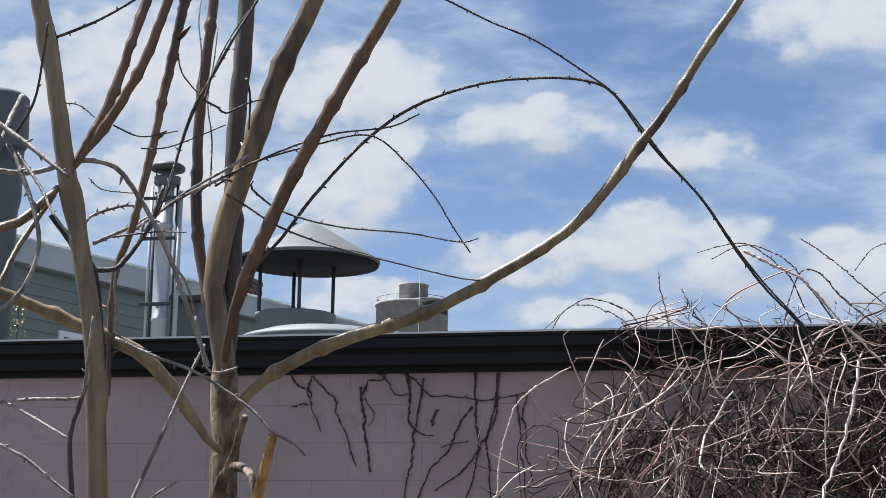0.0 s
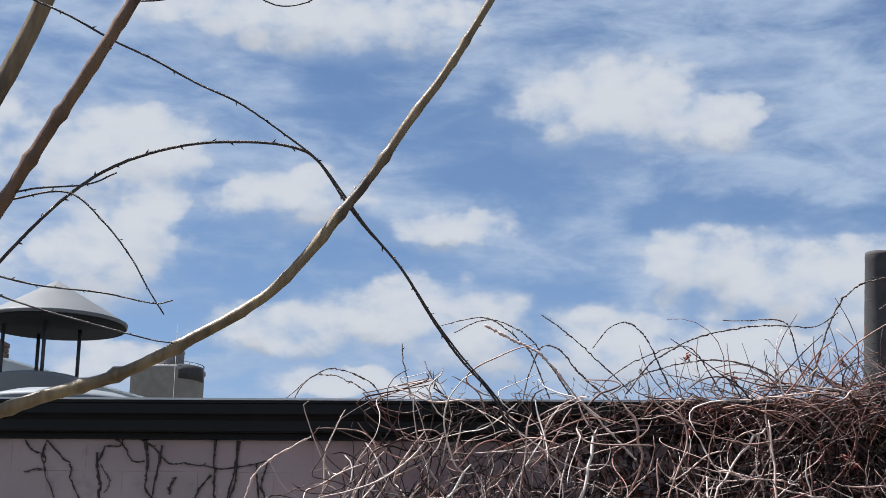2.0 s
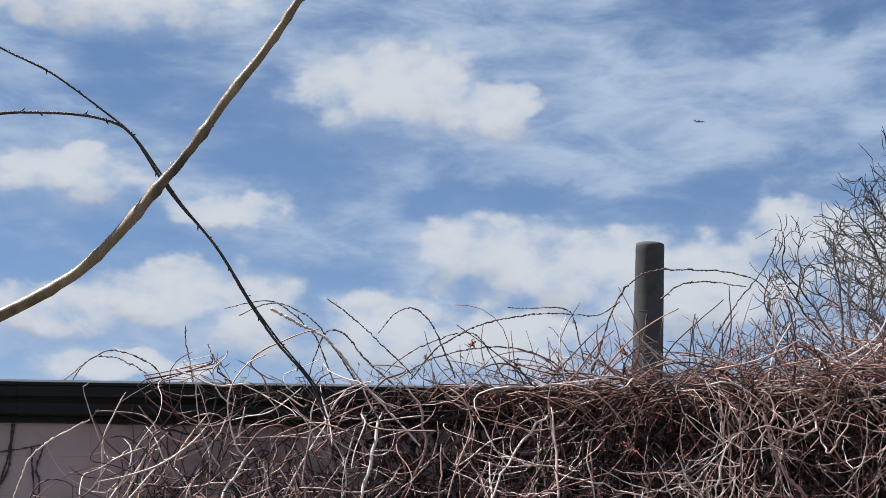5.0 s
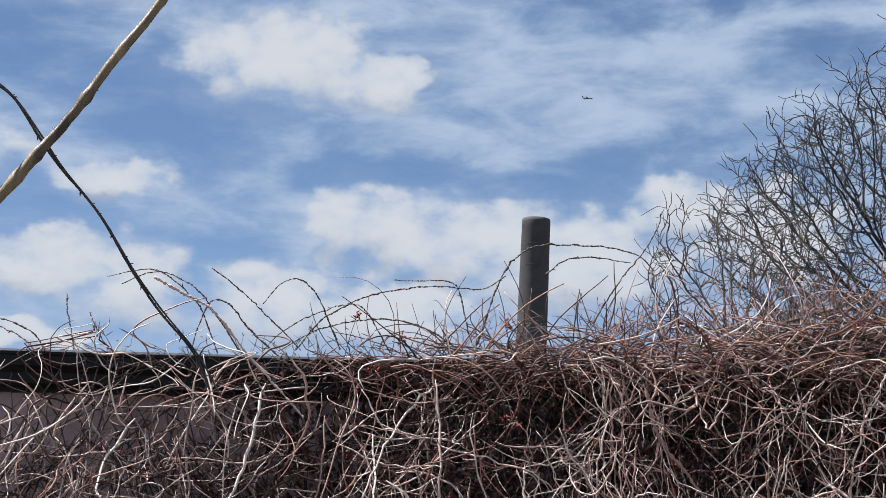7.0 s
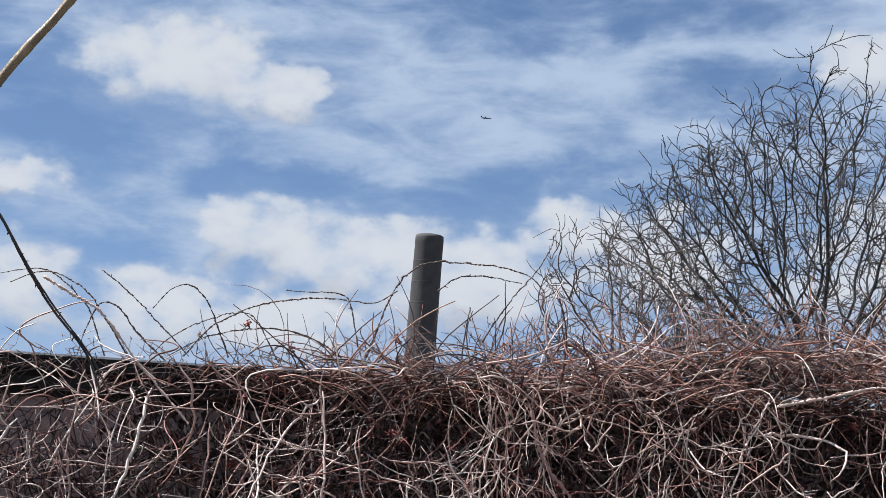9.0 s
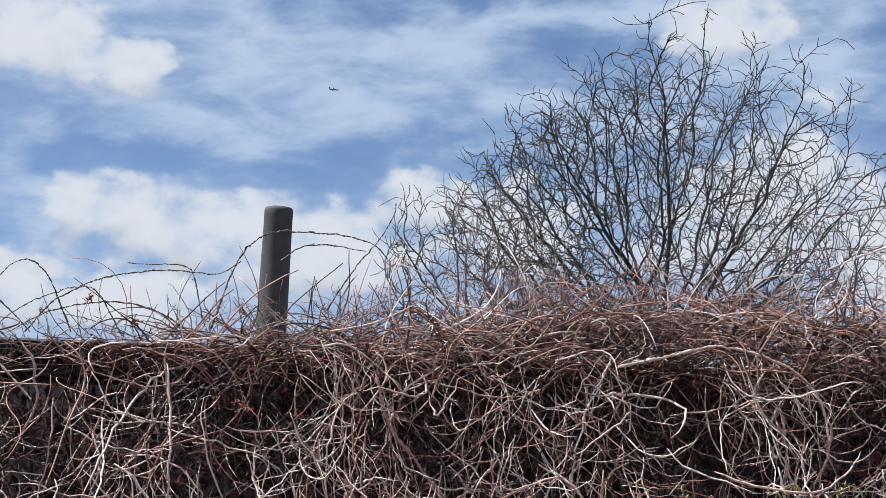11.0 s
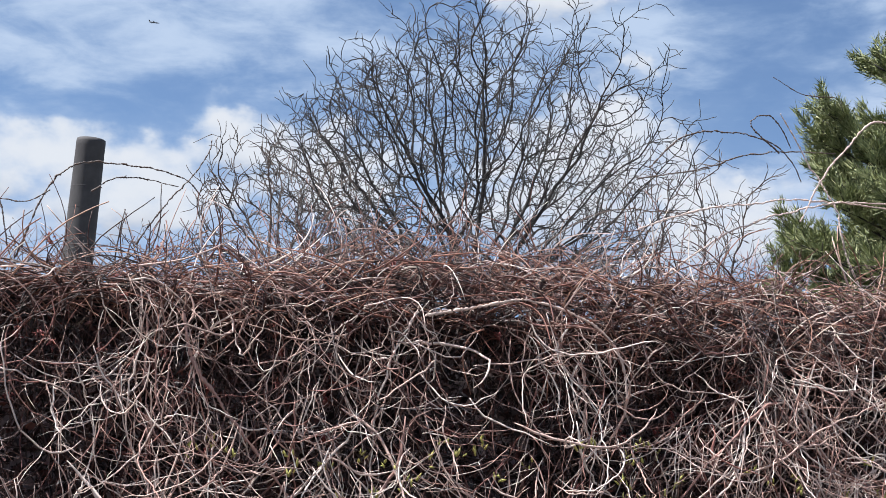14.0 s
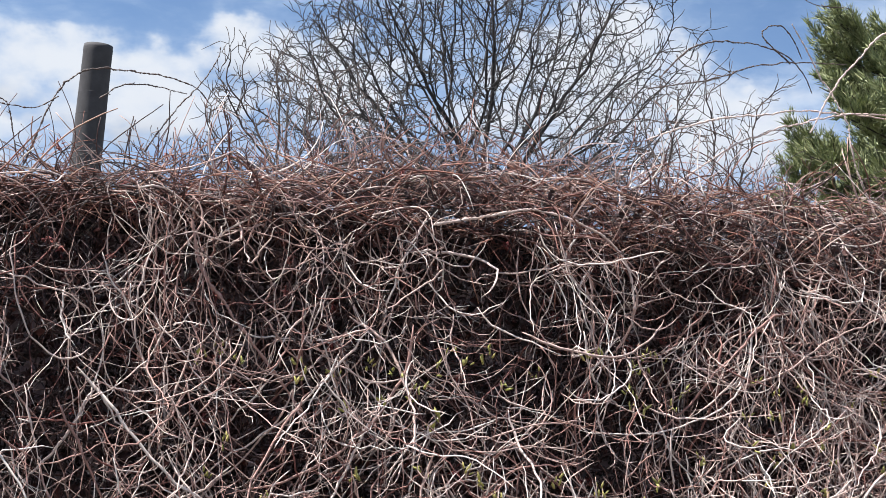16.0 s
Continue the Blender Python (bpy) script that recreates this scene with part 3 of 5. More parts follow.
# House behind with lapped boards, seen along its side.
HA, HB = Vector((-8.35, 13.7, 0)), Vector((-6.05, 21.0, 0))
hd = (HB - HA).normalized()
HM = Matrix(((hd.x, -hd.y, 0, HA.x), (hd.y, hd.x, 0, HA.y), (0, 0, 1, 0), (0, 0, 0, 1)))
HL = (HB - HA).length
house = thing("house", "grey-green clapboard house side with a pale grey eave board", "house")
house.matrix_world = HM
bm = bmesh.new()
box(bm, -2, HL, 0.02, 6.0, 0, 4.72)
part("wall", bm, siding_green, house)
clap = None
for i in range(30):
    if clap is None:
        bm = bmesh.new()
        prof = [(0.018, 0.0), (-0.012, 0.0), (-0.004, 0.112), (0.018, 0.112)]
        ends = [[bm.verts.new((xx, a, b)) for a, b in prof] for xx in (-2, HL)]
        for q in range(4):
            bm.faces.new((ends[0][q], ends[0][(q + 1) % 4], ends[1][(q + 1) % 4], ends[1][q]))
        ob = part("clapboard", bm, siding_green, house)
        clap = ob.data
    else:
        ob = new("clapboard", clap)
        ob.parent = house
    ob.location = (0, 0, 1.3 + i * 0.112)
bm = bmesh.new()
box(bm, -2.1, HL + 0.05, -0.10, 0.0, 4.70, 4.93, 0.006)
part("eave_board", bm, trim_grey, house, "pale grey eave board")
bm = bmesh.new()
vs = [bm.verts.new(p) for p in ((-2.2, -0.16, 4.935), (HL + 0.1, -0.16, 4.935), (HL + 0.1, 3, 5.25), (-2.2, 3, 5.25), (-2.2, 6.2, 4.935), (HL + 0.1, 6.2, 4.935))]
bm.faces.new((vs[0], vs[1], vs[2], vs[3]))
bm.faces.new((vs[3], vs[2], vs[5], vs[4]))
bmesh.ops.solidify(bm, geom=bm.faces[:], thickness=0.05)
part("roof", bm, trim_grey, house, "low grey roof")
bm = bmesh.new()
box(bm, 1.9, 2.5, -0.03, 0.0, 3.75, 4.15, 0.004)
win = part("window", bm, white_trim, house, "small white-framed window")
bm = bmesh.new()
box(bm, 1.96, 2.44, -0.036, -0.031, 3.81, 4.09)
part("pane", bm, glass_dark, win)

chim = thing("brick_chimney", "short square red brick chimney above the roofs", "chimney", (-9.5, 25.0, 0))
bm = bmesh.new()
box(bm, -0.2, 0.2, -0.2, 0.2, 0, 6.30)
part("core", bm, mortar, chim)
brick_mesh = None
for c in range(10):
    z = 5.62 + c * 0.072
    for s in range(4):
        for j in range(2):
            off = -0.11 + j * 0.22 + (0.03 if c % 2 else -0.03)
            if brick_mesh is None:
                bm = bmesh.new()
                box(bm, -0.1, 0.1, -0.02, 0.02, 0, 0.062, 0.004)
                ob = part("brick", bm, brick_red, chim)
                brick_mesh = ob.data
            else:
                ob = new("brick", brick_mesh)
                ob.parent = chim
            ob.matrix_basis = Matrix.Rotation(s * math.pi / 2, 4, "Z") @ Matrix.Translation((off, -0.205, z))
bm = bmesh.new()
box(bm, -0.24, 0.24, -0.24, 0.24, 6.34, 6.41, 0.01)
part("cap", bm, brick_red, chim)

# Far plant: squat silo, upper cylinder, mast.
silo = thing("silo", "pale concrete silo with a narrower tower and top railing", "silo", (-21.8, 80, 0))
bm = bmesh.new()
lathe(bm, [(1.7, 0), (1.7, 15.4), (1.76, 15.42), (1.76, 15.55), (1.6, 15.6)], -21.8, 80.0, 64)
part("tank", local(bm, silo), concrete, silo)
bm = bmesh.new()
lathe(bm, [(0.68, 15.5), (0.68, 16.4), (0.71, 16.42), (0.71, 16.5), (0.6, 16.52)], -21.75, 80.0, 48)
part("tower", local(bm, silo), concrete, silo)
bm = bmesh.new()
lathe(bm, [(0.95, 15.0), (0.95, 15.62), (0.7, 15.7)], -20.95, 79.5, 48)
part("side_tank", local(bm, silo), stack_grey, silo, "darker grey side tank")
bm = bmesh.new()
lathe(bm, [(0.02, 0.0), (0.012, 17.4)], -20.98, 78.2, 8)
part("mast", local(bm, silo), concrete, silo, "thin metal mast")
for a in range(0, 360, 20):
    bm = bmesh.new()
    lathe(bm, [(0.012, 15.5), (0.012, 15.82)], -21.8 + 1.68 * math.cos(radians(a)), 80 + 1.68 * math.sin(radians(a)), 6)
    part("rail_post", local(bm, silo), dark_iron, silo)
bm = bmesh.new()
lathe(bm, [(1.67, 15.8), (1.69, 15.8), (1.69, 15.82), (1.67, 15.82)], -21.8, 80.0, 48, close=False)
part("rail", local(bm, silo), dark_iron, silo)

LEAN = math.atan2(0.15, 4.25)
stack = thing("chimney_stack", "tall plain dark grey concrete chimney stack", "chimney stack", (7.65, 60.0, 0))
bm = bmesh.new()
lathe(bm, [(0.72, 0), (0.53, 11.9), (0.495, 15.9), (0.50, 15.92), (0.50, 16.1), (0.49, 16.22), (0.43, 16.22), (0.42, 15.5), (0.02, 15.45)], 7.65, 60.0, 64, close=False)
part("shaft", local(bm, stack), stack_grey, stack)
for z in np.arange(1.0, 15.8, 0.75):
    r = 0.72 - 0.19 * z / 11.9 if z < 11.9 else 0.53 - 0.035 * (z - 11.9) / 4
    bm = bmesh.new()
    lathe(bm, [(r + 0.002, z), (r + 0.006, z + 0.012), (r + 0.002, z + 0.03)], 7.65, 60.0, 48, close=False)
    part("lift_joint", local(bm, stack), stack_grey, stack)

stack.rotation_euler = (0, LEAN, 0)

jet = thing("aeroplane", "small dark distant airliner in level flight", "aeroplane", (720, 4300, 1372))
bm = bmesh.new()
for a, b, r0, r1 in ((-13, -10, 0.4, 1.6), (-10, 8, 1.7, 1.7), (8, 14, 1.7, 0.4)):
    bmesh.ops.create_cone(bm, cap_ends=True, segments=16, radius1=r0, radius2=r1, depth=b - a, matrix=Matrix.Translation(((a + b) / 2, 0, 0)) @ Matrix.Rotation(math.pi / 2, 4, "Y"))
part("fuselage", bm, plane_grey, jet)
for s in (-1, 1):
    bm = bmesh.new()
    vs = [bm.verts.new(p) for p in ((3, s * 1.5, -0.6), (-2, s * 1.5, -0.6), (-6, s * 13, 0.6), (-4.5, s * 13, 0.6))]
    bm.faces.new(vs)
    bmesh.ops.solidify(bm, geom=bm.faces[:], thickness=0.5)
    part("wing", bm, plane_grey, jet)
bm = bmesh.new()
vs = [bm.verts.new(p) for p in ((-8.5, 0, 1), (-12.5, 0, 1), (-14, 0, 5.5), (-12, 0, 5.5))]
bm.faces.new(vs)
bmesh.ops.solidify(bm, geom=bm.faces[:], thickness=0.4)
part("fin", bm, plane_grey, jet)

# Thin sapling with first leaves beside the house.
sapling = thing("sapling", "thin sapling with fresh yellow-green leaves beside the house", "shrub", (-6.99, 13.2, 0))
stem(sapling, "trunk", twig_dark, 0.012, 0.004, (-6.99, 13.2, 0), (-6.97, 13.2, 1.5), (-7.0, 13.2, 2.8), (-6.98, 13.2, 4.05))
for i in range(70):
    c = Vector((-6.99 + rng.normal(0, 0.05), 13.2 + rng.normal(0, 0.05), rng.uniform(3.55, 4.1)))
    u = Vector(rng.normal(0, 1, 3)).normalized() * rng.uniform(0.012, 0.022)
    w = u.cross(Vector(rng.normal(0, 1, 3))).normalized() * 0.010
    bm = bmesh.new()
    vs = [bm.verts.new(p - Vector(sapling.location)) for p in (c - u, c + w, c + u + u.cross(w) * 8, c - w)]
    bm.faces.new(vs[:3])
    bm.faces.new((vs[0], vs[2], vs[3]))
    part("leaf", bm, bud_green, sapling)

# ---- pruned trees close by ----
tree_a = thing("pruned_tree", "smooth tan-barked leafless tree with long upswept limbs and twigs", "tree", (-0.66, 2.2, 0), "pruned trees by the wall")
stem(tree_a, "trunk", bark_peel, 0.0226, 0.0183, (-0.790, 2.200, -0.008), (-0.835, 2.202, 0.976), (-0.861, 2.204, 1.515), (-0.870, 2.206, 1.732), (-0.874, 2.209, 1.836), (-0.880, 2.211, 1.928), (-0.888, 2.213, 1.982), (-0.895, 2.215, 2.033), knots=0.09)
stem(tree_a, "limb", bark_tan, 0.0171, 0.0100, (-0.873, 2.200, 1.865), (-0.881, 2.205, 1.927), (-0.896, 2.210, 2.005), (-0.900, 2.215, 2.029), (-0.899, 2.220, 2.069), (-0.890, 2.225, 2.129), (-0.864, 2.230, 2.217), (-0.829, 2.235, 2.326), (-0.777, 2.240, 2.449), (-0.733, 2.245, 2.573), (-0.673, 2.250, 2.794), knots=0.11, label="smooth tan limb", buds=11)
stem(tree_a, "limb", bark_dark, 0.0148, 0.0103, (-0.882, 2.230, 1.869), (-0.885, 2.239, 1.947), (-0.889, 2.248, 2.058), (-0.894, 2.256, 2.132), (-0.899, 2.265, 2.248), (-0.896, 2.274, 2.375), (-0.896, 2.282, 2.472), (-0.899, 2.291, 2.605), (-0.903, 2.300, 2.842), knots=0.12, label="dark shaded limb", buds=11)
stem(tree_a, "limb", bark_red, 0.0094, 0.0073, (-0.867, 2.180, 1.923), (-0.860, 2.171, 1.952), (-0.849, 2.162, 1.988), (-0.829, 2.153, 2.039), (-0.804, 2.144, 2.086), (-0.763, 2.136, 2.166), (-0.704, 2.127, 2.264), (-0.623, 2.118, 2.396), (-0.558, 2.109, 2.505), (-0.452, 2.100, 2.697), knots=0.08, buds=11)
stem(tree_a, "limb", bark_tan, 0.0095, 0.0053, (-0.869, 2.200, 1.835), (-0.842, 2.208, 1.883), (-0.787, 2.217, 1.925), (-0.708, 2.225, 1.959), (-0.610, 2.233, 1.990), (-0.513, 2.242, 2.041), (-0.424, 2.250, 2.097), (-0.372, 2.258, 2.153), (-0.328, 2.267, 2.215), (-0.285, 2.275, 2.275), (-0.239, 2.283, 2.352), (-0.190, 2.292, 2.427), (-0.124, 2.300, 2.546), knots=0.07, buds=11)
stem(tree_a, "limb", bark_red, 0.0086, 0.0065, (-0.897, 2.250, 1.887), (-0.909, 2.256, 1.958), (-0.929, 2.261, 2.030), (-0.947, 2.267, 2.104), (-0.957, 2.272, 2.187), (-0.958, 2.278, 2.313), (-0.952, 2.283, 2.416), (-0.950, 2.289, 2.478), (-0.951, 2.294, 2.646), (-0.953, 2.300, 2.847), knots=0.1, buds=11)
stem(tree_a, "limb", bark_tan, 0.0105, 0.0066, (-0.866, 2.180, 1.804), (-0.878, 2.154, 1.820), (-0.922, 2.129, 1.887), (-0.960, 2.103, 1.927), (-1.022, 2.077, 1.956), (-1.082, 2.051, 1.981), (-1.134, 2.026, 2.001), (-1.203, 2.000, 2.028), knots=0.12, buds=11)
# This stub's orange is backlight put into its colour.
stem(tree_a, "stub", stub_glow, 0.0076, 0.0058, (-0.822, 2.100, 1.649), (-0.783, 2.050, 1.689), (-0.747, 2.000, 1.741), (-0.714, 1.950, 1.802), label="stub with an orange backlit glow painted in")
stem(tree_a, "stub", bark_peel, 0.0050, 0.0045, (-0.846, 2.150, 1.779), (-0.830, 2.133, 1.800), (-0.818, 2.117, 1.823), (-0.805, 2.100, 1.841))
stem(tree_a, "stub", bark_peel, 0.0084, 0.0046, (-0.845, 2.120, 1.738), (-0.827, 2.090, 1.764), (-0.799, 2.060, 1.775), (-0.771, 2.030, 1.765), (-0.748, 2.000, 1.737))
tree_b = thing("pruned_tree", "slender tan-barked leafless tree with a forked crown", "tree", (-0.96, 2.0, 0), "pruned trees by the wall")
stem(tree_b, "trunk", bark_tan, 0.0159, 0.0112, (-0.833, 2.000, -0.167), (-0.901, 2.000, 0.905), (-0.939, 2.000, 1.519), (-0.954, 2.000, 1.727), (-0.963, 2.000, 1.844), (-0.976, 2.000, 1.950), (-0.999, 2.000, 2.055), (-1.024, 2.000, 2.155), (-1.047, 2.000, 2.261), (-1.078, 2.000, 2.385), (-1.099, 2.000, 2.473), (-1.127, 2.000, 2.636), knots=0.08)
stem(tree_b, "limb", bark_dark, 0.0060, 0.0043, (-0.967, 2.030, 1.861), (-0.976, 2.029, 1.933), (-0.987, 2.027, 2.005), (-1.007, 2.026, 2.049), (-1.031, 2.025, 2.102), (-1.046, 2.024, 2.169), (-1.051, 2.022, 2.252), (-1.062, 2.021, 2.330), (-1.079, 2.020, 2.369), buds=11)
stem(tree_b, "limb", bark_red, 0.0067, 0.0059, (-1.025, 2.020, 2.152), (-1.021, 2.033, 2.177), (-0.993, 2.047, 2.241), (-0.969, 2.060, 2.336), (-0.955, 2.073, 2.403), (-0.922, 2.087, 2.525), (-0.871, 2.100, 2.724), knots=0.09, buds=11)
stem(tree_b, "limb", bark_red, 0.0066, 0.0053, (-1.013, 2.000, 2.147), (-0.999, 2.000, 2.167), (-0.959, 2.000, 2.222), (-0.924, 2.000, 2.284), (-0.892, 2.000, 2.373), (-0.853, 2.000, 2.485), (-0.791, 2.000, 2.667), knots=0.09, buds=11)
stem(tree_b, "limb", bark_red, 0.0034, 0.0084, (-0.986, 2.080, 1.867), (-0.988, 2.084, 1.912), (-0.992, 2.089, 1.972), (-0.990, 2.093, 2.032), (-0.972, 2.098, 2.093), (-0.955, 2.102, 2.181), (-0.941, 2.107, 2.275), (-0.918, 2.111, 2.413), (-0.908, 2.116, 2.503), (-0.892, 2.120, 2.652), knots=0.09, buds=11)
stem(tree_b, "limb", bark_tan, 0.0060, 0.0063, (-1.032, 2.020, 2.139), (-1.033, 1.990, 2.116), (-1.058, 1.960, 2.075), (-1.080, 1.930, 2.055), (-1.137, 1.900, 2.021), buds=11)
stem(tree_b, "limb", bark_tan, 0.0040, 0.0031, (-1.048, 2.020, 2.120), (-1.058, 1.990, 2.076), (-1.067, 1.960, 2.031), (-1.067, 1.930, 1.990), (-1.091, 1.900, 1.916), buds=11)
# Twigs.
stem(tree_a, "twig", twig_dark, 0.0025, 0.0016, (-0.857, 2.200, 2.017), (-0.853, 2.210, 2.042), (-0.807, 2.220, 2.098), (-0.764, 2.230, 2.160), (-0.697, 2.240, 2.235), (-0.629, 2.250, 2.283), (-0.544, 2.260, 2.311), (-0.460, 2.270, 2.318), (-0.399, 2.280, 2.313), (-0.366, 2.290, 2.297), (-0.333, 2.300, 2.250), (-0.304, 2.310, 2.212), (-0.252, 2.320, 2.154), (-0.209, 2.330, 2.086), (-0.173, 2.340, 2.036), (-0.126, 2.350, 1.983), (-0.103, 2.360, 1.936), buds=26)
stem(tree_a, "twig", twig_dark, 0.0016, 0.0012, (-0.834, 2.200, 2.542), (-0.770, 2.211, 2.514), (-0.707, 2.221, 2.487), (-0.644, 2.232, 2.453), (-0.590, 2.243, 2.429), (-0.528, 2.253, 2.396), (-0.471, 2.264, 2.371), (-0.406, 2.275, 2.327), (-0.363, 2.285, 2.294), (-0.329, 2.296, 2.250), (-0.299, 2.307, 2.209), (-0.248, 2.317, 2.149), (-0.204, 2.328, 2.082), (-0.167, 2.339, 2.034), (-0.120, 2.349, 1.980), (-0.089, 2.360, 1.929), buds=22)
stem(tree_a, "twig", twig_dark, 0.0018, 0.0010, (-0.916, 2.170, 2.149), (-0.883, 2.156, 2.163), (-0.784, 2.142, 2.198), (-0.709, 2.128, 2.213), (-0.629, 2.114, 2.215), (-0.586, 2.100, 2.226), buds=14)
stem(tree_a, "twig", twig_dark, 0.0018, 0.0009, (-0.888, 2.170, 2.160), (-0.832, 2.167, 2.190), (-0.744, 2.164, 2.210), (-0.669, 2.161, 2.218), (-0.617, 2.159, 2.177), (-0.577, 2.156, 2.129), (-0.553, 2.153, 2.090), (-0.528, 2.150, 2.054), buds=16)
stem(tree_a, "twig", twig_dark, 0.0016, 0.0009, (-0.871, 2.170, 2.148), (-0.845, 2.167, 2.133), (-0.787, 2.163, 2.097), (-0.707, 2.160, 2.067), (-0.629, 2.157, 2.045), (-0.552, 2.153, 2.024), (-0.514, 2.150, 2.017), buds=9)
stem(tree_a, "twig", twig_dark, 0.0016, 0.0009, (-0.834, 2.170, 2.165), (-0.833, 2.167, 2.153), (-0.788, 2.163, 2.120), (-0.708, 2.160, 2.096), (-0.615, 2.157, 2.084), (-0.544, 2.153, 2.069), (-0.518, 2.150, 2.072), buds=10)
stem(tree_b, "twig", twig_dark, 0.0020, 0.0013, (-1.048, 2.000, 2.325), (-1.003, 1.988, 2.333), (-0.959, 1.975, 2.344), (-0.919, 1.963, 2.358), (-0.858, 1.950, 2.383), buds=8)
stem(tree_b, "twig", twig_dark, 0.0040, 0.0017, (-1.039, 2.000, 2.230), (-1.046, 2.000, 2.291), (-1.055, 2.000, 2.330), (-1.068, 2.000, 2.369))
stem(tree_b, "twig", twig_grey, 0.0035, 0.0031, (-1.112, 1.950, 2.140), (-1.099, 1.969, 2.141), (-1.061, 1.988, 2.142), (-1.009, 2.006, 2.159), (-0.971, 2.025, 2.156), (-0.946, 2.044, 2.125), (-0.911, 2.062, 2.061), (-0.884, 2.081, 1.983), (-0.858, 2.100, 1.905), buds=6)
stem(tree_b, "twig", twig_dark, 0.0023, 0.0014, (-0.956, 2.100, 2.078), (-0.934, 2.107, 2.132), (-0.923, 2.114, 2.179), (-0.918, 2.121, 2.211), (-0.901, 2.129, 2.267), (-0.867, 2.136, 2.339), (-0.831, 2.143, 2.404), (-0.812, 2.150, 2.444), buds=18)
stem(tree_b, "twig", twig_dark, 0.0017, 0.0012, (-0.951, 2.100, 2.083), (-0.927, 2.108, 2.147), (-0.919, 2.117, 2.202), (-0.904, 2.125, 2.262), (-0.881, 2.133, 2.307), (-0.847, 2.142, 2.379), (-0.827, 2.150, 2.421), buds=14)
stem(tree_b, "twig", twig_grey, 0.0024, 0.0014, (-1.042, 2.100, 2.099), (-1.038, 2.117, 2.114), (-1.000, 2.133, 2.129), (-0.984, 2.150, 2.129), buds=12)
stem(tree_b, "twig", twig_grey, 0.0028, 0.0018, (-1.028, 2.100, 2.071), (-0.981, 2.110, 2.094), (-0.937, 2.120, 2.121), (-0.910, 2.130, 2.145), (-0.861, 2.140, 2.175), (-0.834, 2.150, 2.196), buds=10)
stem(tree_b, "twig", twig_grey, 0.0024, 0.0018, (-0.980, 2.100, 2.082), (-0.951, 2.112, 2.107), (-0.917, 2.125, 2.135), (-0.868, 2.138, 2.161), (-0.856, 2.150, 2.160), buds=10)
stem(tree_b, "twig", twig_dark, 0.0043, 0.0028, (-1.040, 2.000, 2.089), (-1.022, 2.013, 2.062), (-1.002, 2.027, 2.027), (-0.981, 2.040, 2.023), (-0.964, 2.053, 2.033), (-0.936, 2.067, 2.083), (-0.923, 2.080, 2.140), buds=8)
stem(tree_b, "twig", twig_grey, 0.0020, 0.0010, (-0.935, 2.050, 2.085), (-0.945, 2.060, 2.062), (-0.979, 2.070, 2.027), (-0.978, 2.080, 1.970), (-0.975, 2.090, 1.942), (-0.943, 2.100, 1.928), buds=8)
stem(tree_a, "twig", twig_grey, 0.0017, 0.0014, (-0.945, 2.100, 2.108), (-0.928, 2.112, 2.057), (-0.903, 2.125, 2.017), (-0.890, 2.138, 1.962), (-0.883, 2.150, 1.919), buds=6)
stem(tree_a, "twig", twig_dark, 0.0018, 0.0011, (-0.905, 2.150, 2.277), (-0.886, 2.162, 2.268), (-0.879, 2.175, 2.263), (-0.851, 2.188, 2.280), (-0.835, 2.200, 2.287), buds=6)
stem(tree_a, "twig", twig_dark, 0.0014, 0.0009, (-0.951, 2.150, 2.371), (-0.950, 2.167, 2.349), (-0.949, 2.183, 2.326), (-0.931, 2.200, 2.300), buds=6)
stem(tree_a, "twig", twig_dark, 0.0014, 0.0009, (-0.909, 2.150, 2.278), (-0.915, 2.167, 2.343), (-0.928, 2.183, 2.398), (-0.933, 2.200, 2.437), buds=8)
stem(tree_a, "twig", twig_dark, 0.0012, 0.0007, (-0.887, 2.150, 2.155), (-0.892, 2.162, 2.221), (-0.906, 2.175, 2.281), (-0.905, 2.188, 2.341), (-0.906, 2.200, 2.394), buds=8)
stem(tree_a, "twig", twig_dark, 0.0014, 0.0009, (-0.902, 2.150, 2.275), (-0.891, 2.167, 2.334), (-0.877, 2.183, 2.379), (-0.862, 2.200, 2.416), buds=8)
stem(tree_a, "twig", twig_dark, 0.0018, 0.0011, (-0.842, 2.150, 2.302), (-0.845, 2.175, 2.286), (-0.854, 2.200, 2.245), buds=4)
stem(tree_b, "twig", twig_dark, 0.0012, 0.0007, (-1.058, 2.050, 2.251), (-1.035, 2.050, 2.247), (-1.012, 2.050, 2.229), buds=5)
stem(tree_b, "twig", twig_dark, 0.0012, 0.0007, (-0.985, 2.050, 2.217), (-0.945, 2.050, 2.200), (-0.894, 2.050, 2.205), buds=5)
stem(tree_b, "twig", twig_dark, 0.0010, 0.0007, (-1.015, 2.050, 2.148), (-0.996, 2.050, 2.132), (-0.952, 2.050, 2.125), buds=5)
stem(tree_b, "twig", twig_dark, 0.0010, 0.0007, (-0.944, 2.050, 2.184), (-0.913, 2.050, 2.183), (-0.882, 2.050, 2.191), (-0.829, 2.050, 2.210), buds=5)
stem(tree_b, "twig", twig_dark, 0.0014, 0.0008, (-0.977, 2.050, 2.068), (-0.945, 2.050, 2.071), (-0.914, 2.050, 2.073), (-0.876, 2.050, 2.071), buds=5)
stem(tree_b, "twig", twig_grey, 0.0040, 0.0019, (-1.091, 2.000, 2.248), (-1.085, 1.950, 2.189), (-1.075, 1.900, 2.104), buds=3)
stem(tree_b, "twig", twig_grey, 0.0039, 0.0025, (-1.118, 1.950, 2.213), (-1.084, 1.933, 2.192), (-1.026, 1.917, 2.152), (-0.970, 1.900, 2.112), buds=6)
